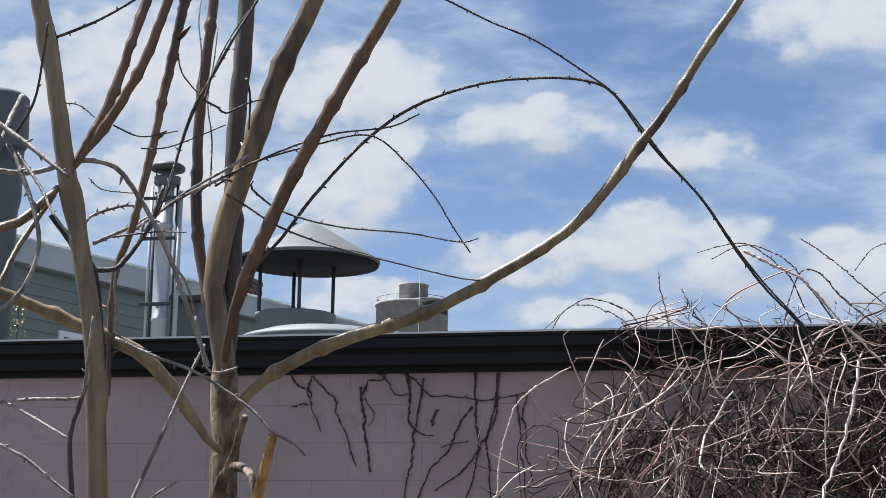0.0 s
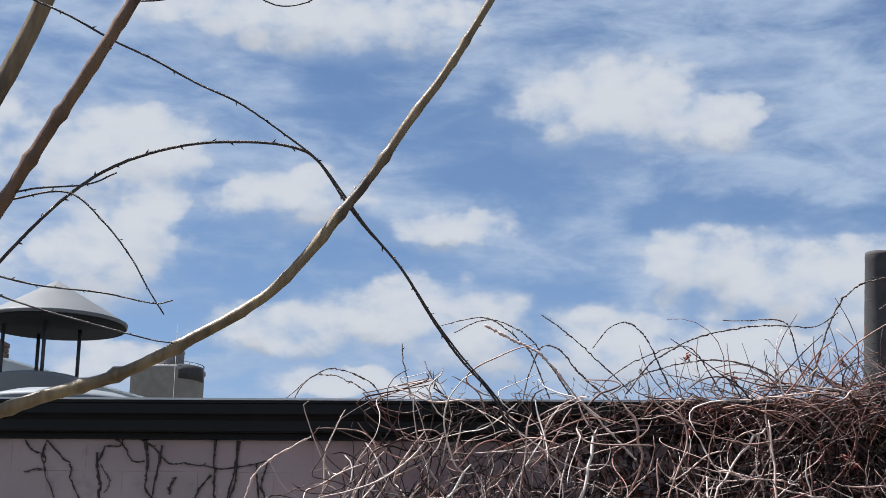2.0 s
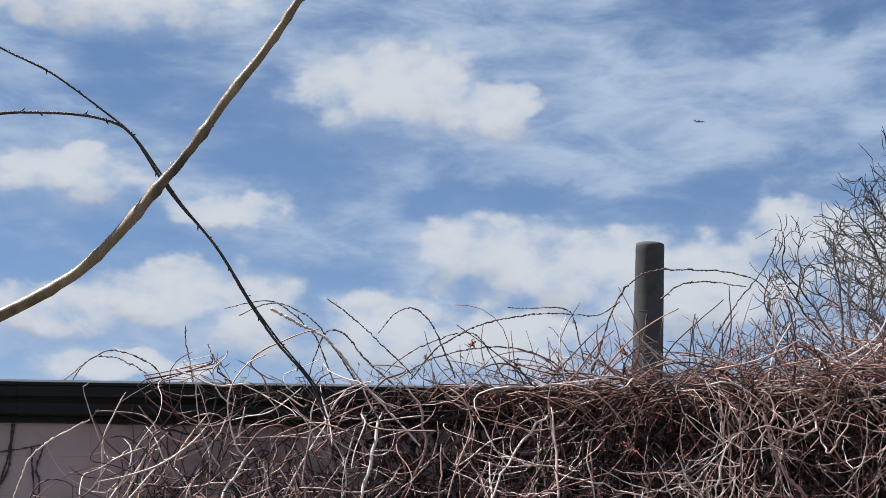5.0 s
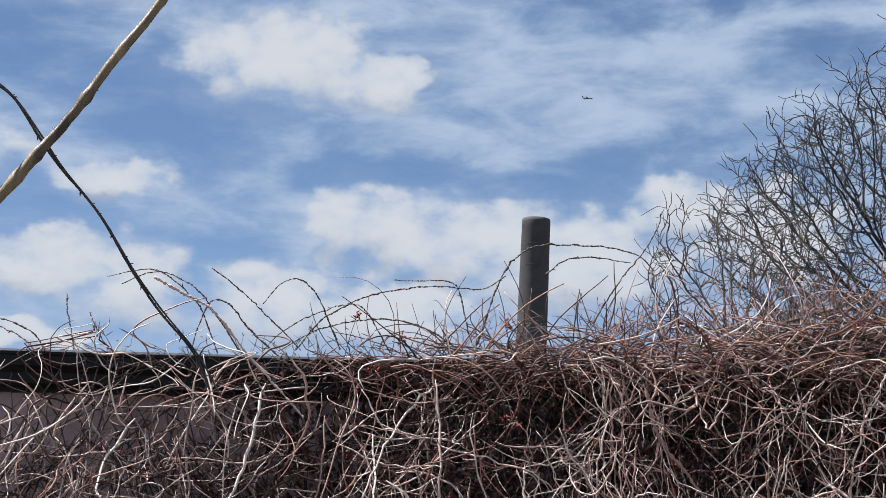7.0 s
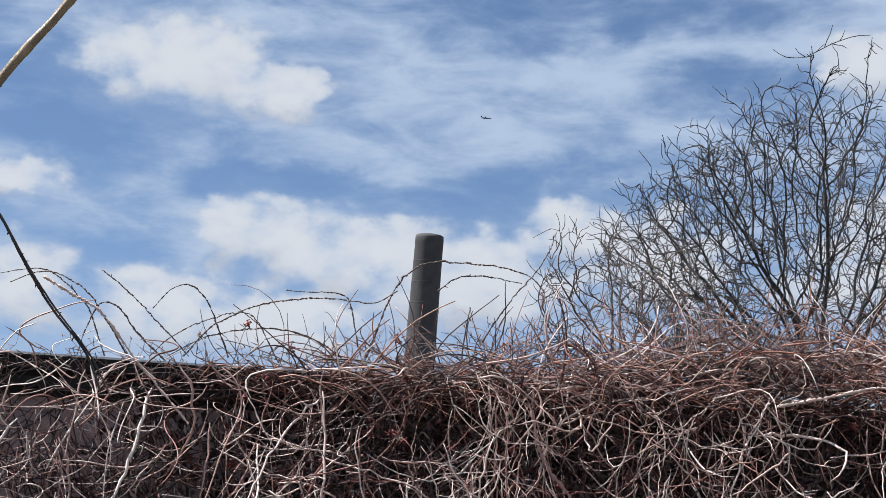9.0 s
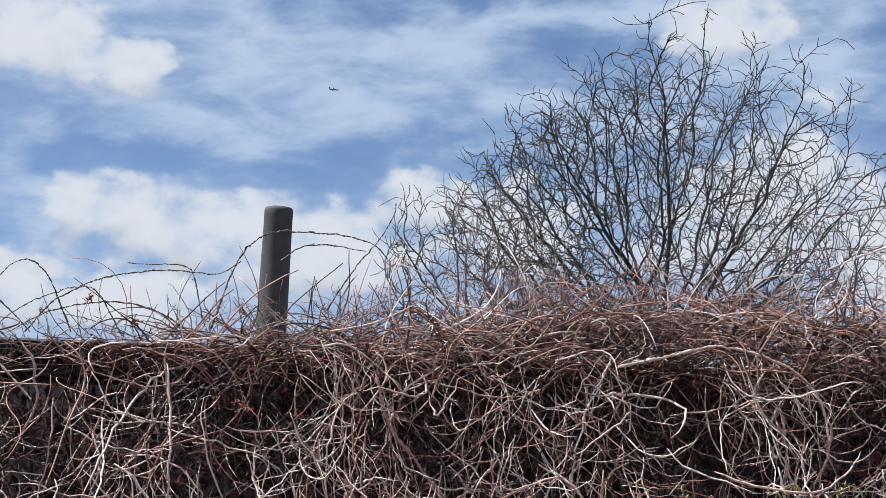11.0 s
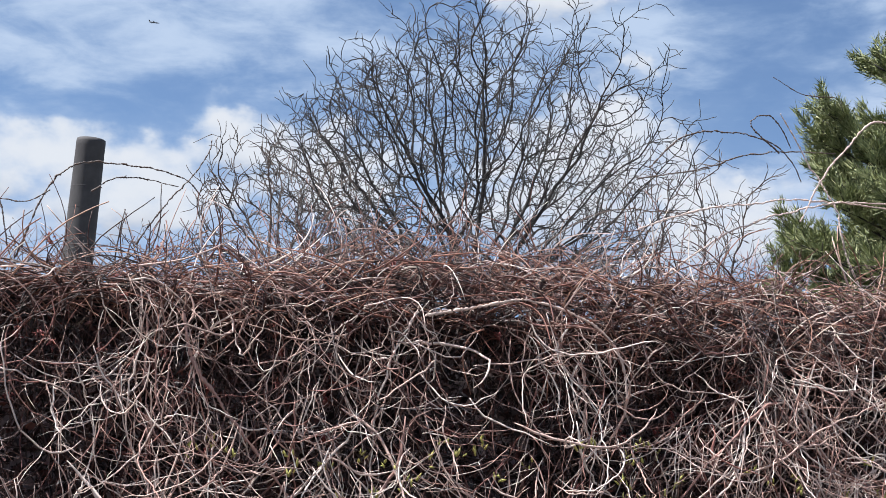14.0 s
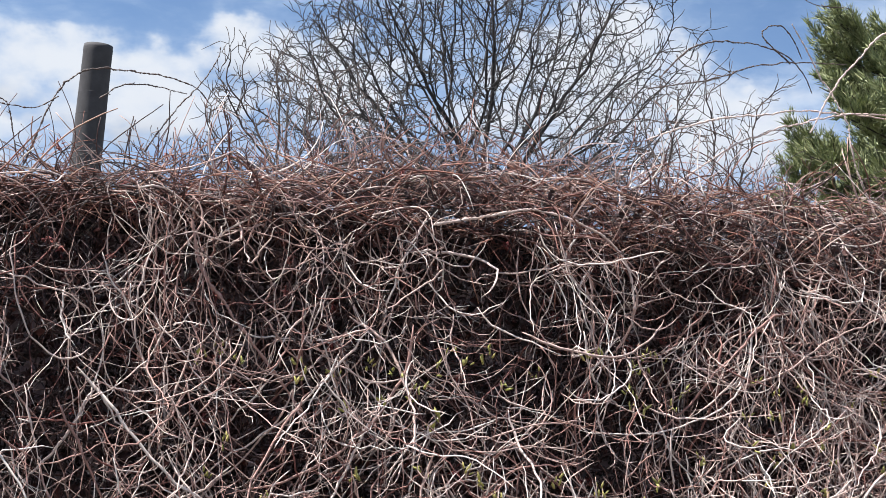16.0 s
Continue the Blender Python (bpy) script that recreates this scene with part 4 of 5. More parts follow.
stem(tree_b, "twig", twig_grey, 0.0035, 0.0022, (-1.079, 1.950, 2.170), (-1.061, 1.942, 2.142), (-1.030, 1.933, 2.081), (-1.016, 1.925, 2.029), (-1.029, 1.917, 1.979), (-1.053, 1.908, 1.951), (-1.077, 1.900, 1.929), buds=10)
stem(tree_b, "twig", twig_grey, 0.0023, 0.0016, (-1.067, 1.950, 2.159), (-1.024, 1.933, 2.110), (-0.994, 1.917, 2.069), (-0.958, 1.900, 2.033), buds=8)
stem(tree_b, "twig", twig_dark, 0.0019, 0.0013, (-1.072, 1.950, 2.181), (-1.039, 1.933, 2.219), (-1.023, 1.917, 2.264), (-1.010, 1.900, 2.309), buds=5)
stem(tree_b, "twig", twig_grey, 0.0022, 0.0018, (-1.062, 1.900, 1.842), (-1.036, 1.892, 1.839), (-0.980, 1.883, 1.840), (-0.933, 1.875, 1.839), (-0.917, 1.867, 1.845), (-0.910, 1.858, 1.880), (-0.902, 1.850, 1.931), buds=5)
stem(tree_b, "twig", twig_grey, 0.0019, 0.0015, (-1.033, 1.900, 1.839), (-0.982, 1.875, 1.817), (-0.925, 1.850, 1.791), buds=3)
stem(tree_b, "twig", twig_dark, 0.0040, 0.0028, (-0.919, 1.880, 1.586), (-0.929, 1.880, 1.713), (-0.937, 1.880, 1.791), (-0.928, 1.880, 1.830), (-0.921, 1.880, 1.856))
stem(tree_b, "twig", twig_grey, 0.0024, 0.0018, (-1.039, 1.850, 1.798), (-1.010, 1.850, 1.784), (-0.973, 1.850, 1.766), (-0.943, 1.850, 1.744), (-0.914, 1.850, 1.724), buds=5)
stem(tree_a, "twig", twig_grey, 0.0027, 0.0021, (-0.937, 2.050, 1.719), (-0.928, 2.068, 1.759), (-0.901, 2.085, 1.838), (-0.884, 2.102, 1.895), (-0.872, 2.120, 1.937), buds=4)
stem(tree_a, "twig", twig_grey, 0.0023, 0.0017, (-0.903, 2.000, 1.713), (-0.881, 2.000, 1.734), (-0.861, 2.000, 1.747), (-0.850, 2.000, 1.754), buds=3)
stem(tree_a, "twig", twig_grey, 0.0023, 0.0016, (-0.919, 1.950, 1.921), (-0.870, 1.950, 1.899), (-0.811, 1.950, 1.877), (-0.745, 1.950, 1.836), (-0.716, 1.950, 1.808), (-0.688, 1.950, 1.793), (-0.673, 1.950, 1.779), buds=9)
stem(tree_a, "twig", twig_grey, 0.0020, 0.0013, (-0.838, 2.000, 1.954), (-0.830, 2.000, 1.926), (-0.821, 2.000, 1.891), (-0.806, 2.000, 1.884), (-0.780, 2.000, 1.890), buds=4)
stem(tree_a, "twig", twig_dark, 0.0014, 0.0009, (-0.690, 2.150, 2.521), (-0.652, 2.157, 2.499), (-0.592, 2.164, 2.483), (-0.511, 2.171, 2.492), (-0.451, 2.179, 2.496), (-0.407, 2.186, 2.481), (-0.370, 2.193, 2.488), (-0.348, 2.200, 2.510), buds=9)

# ---- bare trees behind the wall ----
def grown(root, rim, depth, count, seed, stems, fan, step, kill, tip, jitter=0.13, start=0.35, shoots=0.7):
    """Branches that seek light evenly through a crown: stems fan out from the root and fork towards free space.
    rim: the crown's reach in metres by angle from upright in degrees. Gives rods from thick to thin."""
    g = np.random.default_rng(seed)
    root = np.array(root, float)
    a = g.uniform(rim[0][0], rim[-1][0], count)
    reach = np.interp(a, [q[0] for q in rim], [q[1] for q in rim]) * (0.93 + 0.09 * np.sin(a * 0.31 + seed) * np.sin(a * 0.83))
    f = np.sqrt(g.uniform(0.02, 1, count))
    goal = root + np.stack([np.sin(np.radians(a)) * reach * f, g.normal(0, depth, count) * np.sqrt(f), np.cos(np.radians(a)) * reach * f], 1)
    pos, parent = [root], [-1]
    for i in range(stems):
        b = radians(fan * ((i + 0.5) / stems * 2 - 1) + g.normal(0, 3))
        d = np.array([math.sin(b), g.normal(0, 0.25), math.cos(b)])
        at = 0
        for j in range(int(start / step)):
            pos.append(pos[at] + (d + g.normal(0, 0.12, 3)) * step)
            parent.append(at)
            at = len(pos) - 1
    dist, near = np.full(count, 1e9), np.zeros(count, int)
    first = 0
    kids = {}
    for q in parent:
        kids[q] = kids.get(q, 0) + 1
    for turn in range(140):
        fresh = np.array(pos[first:])
        for k in range(0, len(fresh), 400):
            d = np.linalg.norm(goal[:, None] - fresh[None, k:k + 400], axis=2)
            m = d.argmin(1)
            dm = d[np.arange(len(goal)), m]
            near = np.where(dm < dist, m + first + k, near)
            dist = np.minimum(dist, dm)
        keep = dist > kill
        goal, dist, near = goal[keep], dist[keep], near[keep]
        first = len(pos)
        if not len(goal):
            break
        pull = {}
        p = np.array(pos)
        way = (goal - p[near]) / dist[:, None]
        for q, w in zip(near, way):
            pull[q] = pull.get(q, 0) + w
        for q, w in pull.items():
            if kids.get(q, 0) > 2:
                continue
            w = w / (np.linalg.norm(w) + 1e-6)
            if parent[q] >= 0:
                old = p[q] - p[parent[q]]
                w = w + 0.8 * old / (np.linalg.norm(old) + 1e-9)
            w = w / np.linalg.norm(w) + g.normal(0, jitter, 3)
            pos.append(p[q] + w / np.linalg.norm(w) * step * g.uniform(0.75, 1.25))
            parent.append(q)
            kids[q] = kids.get(q, 0) + 1
        if len(pos) == first:
            break
    load = np.zeros(len(pos))
    child = [[] for q in pos]
    for q in range(len(pos) - 1, 0, -1):
        load[q] = load[q] if load[q] else tip ** 2.75
        load[parent[q]] += load[q]
        child[parent[q]].append(q)
    rad = load ** (1 / 2.75)
    rods, starts = [], [(0, c) for c in child[0]]
    while starts:
        base, q = starts.pop()
        line = [base, q]
        while child[q]:
            order = sorted(child[q], key=lambda c: -rad[c])
            starts += [(q, c) for c in order[1:]]
            q = order[0]
            line.append(q)
        r = np.minimum(np.concatenate([[rad[line[1]]], rad[line[1:]]]), rad[0])
        r[-1] *= 0.5
        pts = np.array([pos[c] for c in line])
        rods.append((pts, r))
        # short crooked shoots along the thin wood
        turn = 1.0
        for c in range(1, len(pts)):
            if r[c] > tip * 2.6 or g.random() > shoots:
                continue
            w = pts[c] - pts[c - 1]
            w = w / np.linalg.norm(w)
            side = np.array([w[2], 0, -w[0]]) * turn + g.normal(0, 0.4, 3)
            turn = -turn
            shoot = [pts[c]]
            w = w + side * 0.8
            for j in range(int(g.integers(2, 5))):
                w = w / np.linalg.norm(w) + g.normal(0, 0.22, 3) + np.array([0, 0, 0.08])
                shoot.append(shoot[-1] + w / np.linalg.norm(w) * step * g.uniform(0.5, 0.9))
            rods.append((np.array(shoot), np.linspace(tip, tip * 0.7, len(shoot))))
    return rods


def bare_tree(label, root, trunk_r, mat, limb_r, **kw):
    t = thing("bare_tree", label, "tree", (root[0], root[1], 0))
    base = spline(np.array([(root[0], root[1], 0.0), (root[0] + 0.05, root[1], root[2] * 0.5), (root[0], root[1], root[2] + 0.05)]), 0.3)
    vs, fs = tubes([(base, np.linspace(trunk_r * 1.3, trunk_r, len(base)))], 12)
    part_mesh("trunk", mesh_of("trunk", vs, fs, mat), t)
    fine = []
    for pts, r in grown(root, **kw):
        if r[0] > limb_r and len(pts) > 5:
            vs, fs = tubes([(pts, r)], 7)
            part_mesh("limb", mesh_of("limb", vs, fs, mat), t)
        else:
            fine.append((pts, r))
    vs, fs = tubes(fine, 4)
    tagged(part_mesh("twig_growth", mesh_of("twig_growth", vs, fs, mat), t), kind="stuff")
    return t


CROWN = [(-78, 1.2), (-66, 2.0), (-56, 2.6), (-46, 2.8), (-30, 2.85), (-19, 3.08), (0, 3.22), (16, 3.25), (27, 3.1), (36, 3.02), (45, 2.75), (57, 2.2), (70, 1.5)]
bare_tree("wide-crowned leafless tree with dark crooked twigs", (5.98, 16.0, 4.15), 0.085, far_bark, 0.014, rim=CROWN, depth=0.75, count=3900, seed=23, stems=15, fan=64, step=0.08, kill=0.09, tip=0.0037)
bare_tree("small leafless bush with fine brown twigs", (3.3, 13.0, 3.75), 0.04, twig_far, 0.012, rim=[(-75, 0.7), (-45, 1.05), (-25, 1.3), (0, 1.25), (25, 1.2), (60, 0.8)], depth=0.3, count=560, seed=4, stems=9, fan=55, step=0.06, kill=0.08, tip=0.003)
bare_tree("thin pale leafless saplings", (6.3, 12.0, 3.1), 0.03, twig_far, 0.010, rim=[(-38, 1.4), (-20, 1.8), (0, 1.95), (18, 1.85), (34, 1.3)], depth=0.25, count=330, seed=9, stems=10, fan=28, step=0.075, kill=0.09, tip=0.003, jitter=0.2)

# ---- pine ----
pine = thing("pine_tree", "dark green pine with tufted needles and sunlit tips", "tree", (14.0, 18.0, 0))
vs, fs = tubes([(np.array([(14.0, 18, 0), (14.02, 18, 4), (13.98, 18, 8), (14.0, 18, 10.6)]), np.array([0.17, 0.13, 0.075, 0.02]))], 12)
part_mesh("trunk", mesh_of("trunk", vs, fs, far_bark), pine)
g = np.random.default_rng(21)
heads, ways, twig_rods = [], [], []
for i in range(360):
    z = 3.0 + 7.3 * ((i + g.uniform(-12, 12)) / 360)
    a = i * 2.39996 + g.normal(0, 0.25)
    reach = np.interp(z + 0.85, [3, 5.2, 6.0, 6.6, 7.4, 8.2, 10.3], [3.1, 3.2, 3.2, 2.8, 2.7, 1.9, 0.3]) * g.uniform(0.8, 1.02)
    d = np.array([math.cos(a), math.sin(a), 0.0])
    rise = g.uniform(0.1, 0.6)
    p0 = np.array([14.0, 18, z])
    line = spline([p0, p0 + d * reach * 0.5 + np.array([0, 0, rise * 0.35 * reach]), p0 + d * reach + np.array([0, 0, rise * reach])], 0.12)
    vs, fs = tubes([(line, np.linspace(0.03, 0.007, len(line)))], 6)
    part_mesh("bough", mesh_of("bough", vs, fs, far_bark), pine)
    side = np.array([-d[1], d[0], 0])
    for j in range(int(8 + reach * 9)):
        s = g.uniform(0.22, 1.0)
        c = line[int(s * (len(line) - 1))]
        w = d * 0.75 + side * g.normal(0, 0.7) + np.array([0, 0, g.uniform(0.3, 1.5)])
        w /= np.linalg.norm(w)
        long = g.uniform(0.3, 0.75) * (1.25 - 0.6 * s)
        twig_rods.append((np.array([c, c + w * long * 0.5, c + w * long + np.array([0, 0, 0.05])]), np.array([0.007, 0.005, 0.003])))
        for q in np.arange(0.2, 1.01, 0.13):
            heads.append(c + w * long * q + g.normal(0, 0.03, 3))
            ways.append(w + np.array([0, 0, 0.35]))
heads, ways = np.array(heads), np.array(ways)
PER = 16
st = np.repeat(heads, PER, 0) + g.normal(0, 0.018, (len(heads) * PER, 3))
nd = np.repeat(ways, PER, 0) + g.normal(0, 0.62, (len(heads) * PER, 3))
nd /= np.linalg.norm(nd, axis=1)[:, None]
across = np.cross(nd, g.normal(0, 1, nd.shape))
across *= 0.0085 / np.linalg.norm(across, axis=1)[:, None]
tri = np.stack([st - across, st + across, st + nd * g.uniform(0.09, 0.18, (len(nd), 1))], 1).reshape(-1, 3)
vs, fs = tubes(twig_rods, 4)
tagged(part_mesh("twig_growth", mesh_of("twig_growth", vs, fs, far_bark), pine), kind="stuff")
tagged(part_mesh("needles", mesh_of("needles", tri, np.arange(len(tri)).reshape(-1, 3).tolist(), needles, False), pine), kind="stuff")

# ---- the vine over the wall ----
g = np.random.default_rng(77)


def crest(x):
    """Height of the top of the tangle along the wall."""
    return 3.0 + np.interp(x, [-2, -0.3, 0.8, 1.6, 2.4, 3.2, 4.0, 4.8, 5.6, 9], [-0.1, -0.06, -0.01, 0.06, 0.18, 0.27, 0.29, 0.29, 0.33, 0.42])


def left_edge(z):
    """Where the tangle begins, along the wall, at a height."""
    return np.interp(z, [0, 2.1, 2.6, 2.9, 3.2], [-2.2, -1.9, -1.55, -1.15, -0.6])


def wander(p, d, long, bend, pull, step=0.07):
    """A curling line: its heading turns steadily, with jitter, and sags or rises by pull."""
    k = max(6, int(long / step))
    pts = [p]
    turn = g.normal(0, bend, 3)
    for i in range(k):
        turn = turn * 0.93 + g.normal(0, bend * 0.45, 3)
        d = d + turn * step + np.array([0, 0, pull * step])
        d = d / np.linalg.norm(d)
        pts.append(pts[-1] + d * step)
    return np.array(pts)


def kept_off(line, front=0.03):
    """Keeps a line in front of the wall and gutter while it is below the roof's edge."""
    lim = np.where(line[:, 2] < 3.03, WALL_Y - 0.15 - front * 0.5, WALL_Y + 1.0)
    lim = np.where(line[:, 2] < 2.8, WALL_Y - front, lim)
    line[:, 1] = np.minimum(line[:, 1], lim)
    return line


def bulge(x, z):
    return 0.16 + np.clip((x + 1.9) / 2.6, 0, 1) * (0.20 + 0.42 * np.clip((3.0 - z) / 1.5, 0, 1))


def tangle(count, r_lo, r_hi, long_lo, long_hi, bend, pull, depth_lo, depth_hi, spread, z_lo, up=0.0, clump=0.0):
    rods = []
    while len(rods) < count:
        z = g.uniform(z_lo, 3.5)
        x = g.uniform(-2.0, 8.5)
        if z > crest(x) + 0.03 or x < left_edge(z) + abs(g.normal(0, 0.12)) or g.uniform() > np.clip((x - left_edge(z) + 0.25) / 0.9, 0.15, 1):
            continue
        if clump > 5 and g.uniform() > np.interp(z, [1.4, 2.1, 2.5, 3.0], [0.75, 0.7, 0.6, 0.55]) * np.interp(x, [-1, 1.0, 1.8, 4.2, 4.8], [0.45, 0.4, 1.05, 1.05, 1.45]) - 0.4 * math.exp(-((x - 3.6) / 0.95) ** 2 - ((z - 2.25) / 0.5) ** 2) - 0.12 * math.exp(-((x - 2.9) / 0.45) ** 2 - ((z - 2.3) / 0.35) ** 2):
            continue
        if clump and noise.noise((x * 2.3, z * 2.6, clump)) * 1.2 + 0.62 < g.uniform():
            continue
        y = WALL_Y - 0.02 - bulge(x, z) * g.uniform(depth_lo, depth_hi) * (1.0 if depth_hi < 1 else 1.1)
        if z > 3.02:
            y = WALL_Y + g.uniform(-0.5, 0.5)
        a = g.normal(-math.pi / 2 + up, spread)
        d = np.array([math.cos(a), g.normal(0, 0.25), math.sin(a)])
        line = wander(np.array([x, y, z]), d, g.uniform(long_lo, long_hi), bend, pull, 0.055)
        line[1:] += g.normal(0, 0.005, (len(line) - 1, 3))
        over = line[:, 2] > crest(line[:, 0]) + 0.12
        if over.any():
            line[:, 2] = np.where(over, crest(line[:, 0]) + 0.12 + (line[:, 2] - crest(line[:, 0]) - 0.12) * 0.35, line[:, 2])
        lo = left_edge(line[:, 2]) - 0.25
        line[:, 0] = np.maximum(line[:, 0], lo)
        line[:, 2] = np.maximum(line[:, 2], 0.02)
        line = kept_off(line)
        r = r_lo + (r_hi - r_lo) * g.uniform() ** 2
        rods.append((line, r * np.concatenate([[0.3, 0.7], np.linspace(1, 0.65, len(line) - 4), [0.42, 0.12]])))
        for j in range(int(g.integers(0, 3)) if clump else 0):
            # short side shoots, kinked at their base
            at = int(g.integers(1, len(line) - 1))
            w = line[at + 1] - line[at - 1]
            w = w / (np.linalg.norm(w) + 1e-9) + g.normal(0, 0.75, 3) * np.array([1, 0.5, 1])
            shoot = kept_off(wander(line[at].copy(), w / np.linalg.norm(w), g.uniform(0.04, 0.17), 5.0, -0.5, 0.03)[:int(g.integers(3, 8))])
            if shoot[:, 2].max() < crest(shoot[0, 0]) + 0.15:
                rods.append((shoot, np.linspace(r * 0.7, r * 0.4, len(shoot))))
    return rods


vine = thing("climbing_vine", "dense leafless tangle of pale, brown and dark red vine stems over the wall", "vine", (2.5, 8.8, 0), kind="stuff")
# Near-black inside, dark brown between, pale outside: shade by depth painted into the stems.
LAYERS = [
    ("inner_stems", vine_deep_shade, tangle(4200, 0.003, 0.0065, 0.35, 0.9, 2.4, -0.5, 0.05, 0.6, 0.9, 0.9), 3),
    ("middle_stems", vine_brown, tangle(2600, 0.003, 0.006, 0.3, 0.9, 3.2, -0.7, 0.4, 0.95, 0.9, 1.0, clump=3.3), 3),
    ("outer_stems", vine_pale, tangle(9600, 0.0022, 0.0056, 0.25, 0.9, 3.0, -0.7, 0.75, 1.35, 0.75, 1.0, clump=7.1), 4),
    ("old_stems", vine_pale, tangle(110, 0.0055, 0.0085, 0.7, 1.6, 1.5, -0.5, 0.85, 1.3, 0.7, 1.0), 6),
]
curls = []
for i in range(230):
    z = g.uniform(2.25, 2.98)
    x = left_edge(z) - 0.1 + abs(g.normal(0, 1.15))
    y = WALL_Y - 0.2 - g.uniform(0, 0.28) * (1 if x > -1 else 0.5)
    a = g.normal(-math.pi / 2 - 0.5, 1.0) if i % 3 else g.uniform(0, 2 * math.pi)
    line = wander(np.array([x, y, z]), np.array([math.cos(a), g.normal(0, 0.2), math.sin(a)]), g.uniform(0.3, 0.95), 4.2, -0.3, 0.045)
    line[:, 0] = np.maximum(line[:, 0], left_edge(line[:, 2]) - 0.35)
    line[:, 2] = np.where(line[:, 2] > 3.0, 3.0 + 0.3 * (line[:, 2] - 3.0), line[:, 2])
    r = 0.0024 + 0.0036 * g.uniform() ** 2
    curls.append((kept_off(line), r * np.concatenate([[0.3, 0.7], np.linspace(1, 0.6, len(line) - 3), [0.2]])))
LAYERS += [("curled_stems", vine_pale, curls[::2], 4), ("curled_brown_stems", vine_brown, curls[1::2], 4)]
for name, mat, rods, sides in LAYERS:
    vs, fs = tubes(rods, sides)
    tagged(part_mesh(name, mesh_of(name, vs, fs, mat), vine), kind="stuff")

# Dead leaves and litter caught behind the stems, multiplied as dark fill for shade.
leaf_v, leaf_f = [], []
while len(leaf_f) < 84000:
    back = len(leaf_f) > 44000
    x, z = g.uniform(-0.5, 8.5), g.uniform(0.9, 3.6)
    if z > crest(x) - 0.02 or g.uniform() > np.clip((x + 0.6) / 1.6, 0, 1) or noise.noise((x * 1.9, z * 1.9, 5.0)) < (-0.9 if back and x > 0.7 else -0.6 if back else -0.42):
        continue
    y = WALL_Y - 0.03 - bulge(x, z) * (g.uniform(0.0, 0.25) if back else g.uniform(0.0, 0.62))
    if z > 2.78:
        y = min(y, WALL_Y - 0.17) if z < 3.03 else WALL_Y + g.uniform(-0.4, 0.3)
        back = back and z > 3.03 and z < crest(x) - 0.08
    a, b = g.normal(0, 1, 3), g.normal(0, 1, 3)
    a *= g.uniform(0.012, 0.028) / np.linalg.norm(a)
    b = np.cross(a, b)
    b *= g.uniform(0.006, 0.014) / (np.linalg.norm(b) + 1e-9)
    # Larger leaves at the back screen the wall, a dark sheet in place of shade.
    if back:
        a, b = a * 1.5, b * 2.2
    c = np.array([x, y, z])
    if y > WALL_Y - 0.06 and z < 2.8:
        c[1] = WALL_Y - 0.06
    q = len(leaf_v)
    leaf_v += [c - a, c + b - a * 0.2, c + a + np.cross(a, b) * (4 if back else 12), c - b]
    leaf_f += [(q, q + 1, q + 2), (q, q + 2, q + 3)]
tagged(part_mesh("leaf_litter", mesh_of("leaf_litter", leaf_v, leaf_f, leaf_dead_shade, False), vine, "dark red-brown dead leaves that also fill in the shade behind the stems"), kind="stuff")

# Mound and loose sprays over the roof's edge.
rods, spray, shoots = [], [], []
for i in range(3000):
    x = 0.4 + 8.1 * g.uniform() ** 0.9
    y = WALL_Y + g.uniform(-0.6, 0.4) * (1.0 if i % 2 else 0.7)
    h = crest(x)
    a = g.uniform(0, math.pi)
    d = np.array([math.cos(a), g.normal(0, 0.4), math.sin(a) * 0.4])
    line = wander(np.array([x, y, g.uniform(2.9, max(2.95, h))]), d / np.linalg.norm(d), g.uniform(0.25, 0.7), 2.6, -1.6)
    r = g.uniform(0.002, 0.0055)
    rods.append((kept_off(line), np.linspace(r, r * 0.5, len(line))))
for i in range(620):
    x = g.uniform(-0.9, 8.0) if i < 330 else g.normal(3.0, 1.1)
    d = np.array([g.normal(0, 0.8), g.normal(0, 0.3), 1.0 if i < 330 else 0.75])
    long = g.uniform(0.15, 0.5) * (1.0 if x > 0.5 else 0.7) * (1.2 if x > 1.5 else 1)
    line = wander(np.array([x, WALL_Y + g.uniform(-0.35, 0.4), crest(x) - 0.05]), d / np.linalg.norm(d), long, 1.6, -2.2, 0.05)
    r = g.uniform(0.0014, 0.0034)
    spray.append((kept_off(line), np.linspace(r, r * 0.5, len(line))))
    for j in range(int(len(line) * (0.6 if i < 330 else 0.25))):
        c = line[g.integers(1, len(line))]
        t = g.normal(0, 1, 3) * np.array([1, 0.4, 1]) + np.array([0, 0, 0.6])
        t /= np.linalg.norm(t)
        ln = g.uniform(0.008, 0.05)
        spray.append((np.array([c, c + t * ln * 0.6, c + t * ln]), np.array([0.0014, 0.0022, 0.001])))
arcs = []
for i in range(620):
    x = g.normal(3.0, 0.9) if i < 380 else g.uniform(4.2, 7.0)
    d = np.array([g.normal(0, 1.0), g.normal(0, 0.35), 0.55])
    line = wander(np.array([x, WALL_Y + g.uniform(-0.5, 0.3), crest(x) - g.uniform(0, 0.12)]), d / np.linalg.norm(d), g.uniform(0.25, 0.7), 2.2, -3.0, 0.045)
    r = g.uniform(0.0018, 0.0038)
    arcs.append((kept_off(line), np.linspace(r, r * 0.5, len(line))))
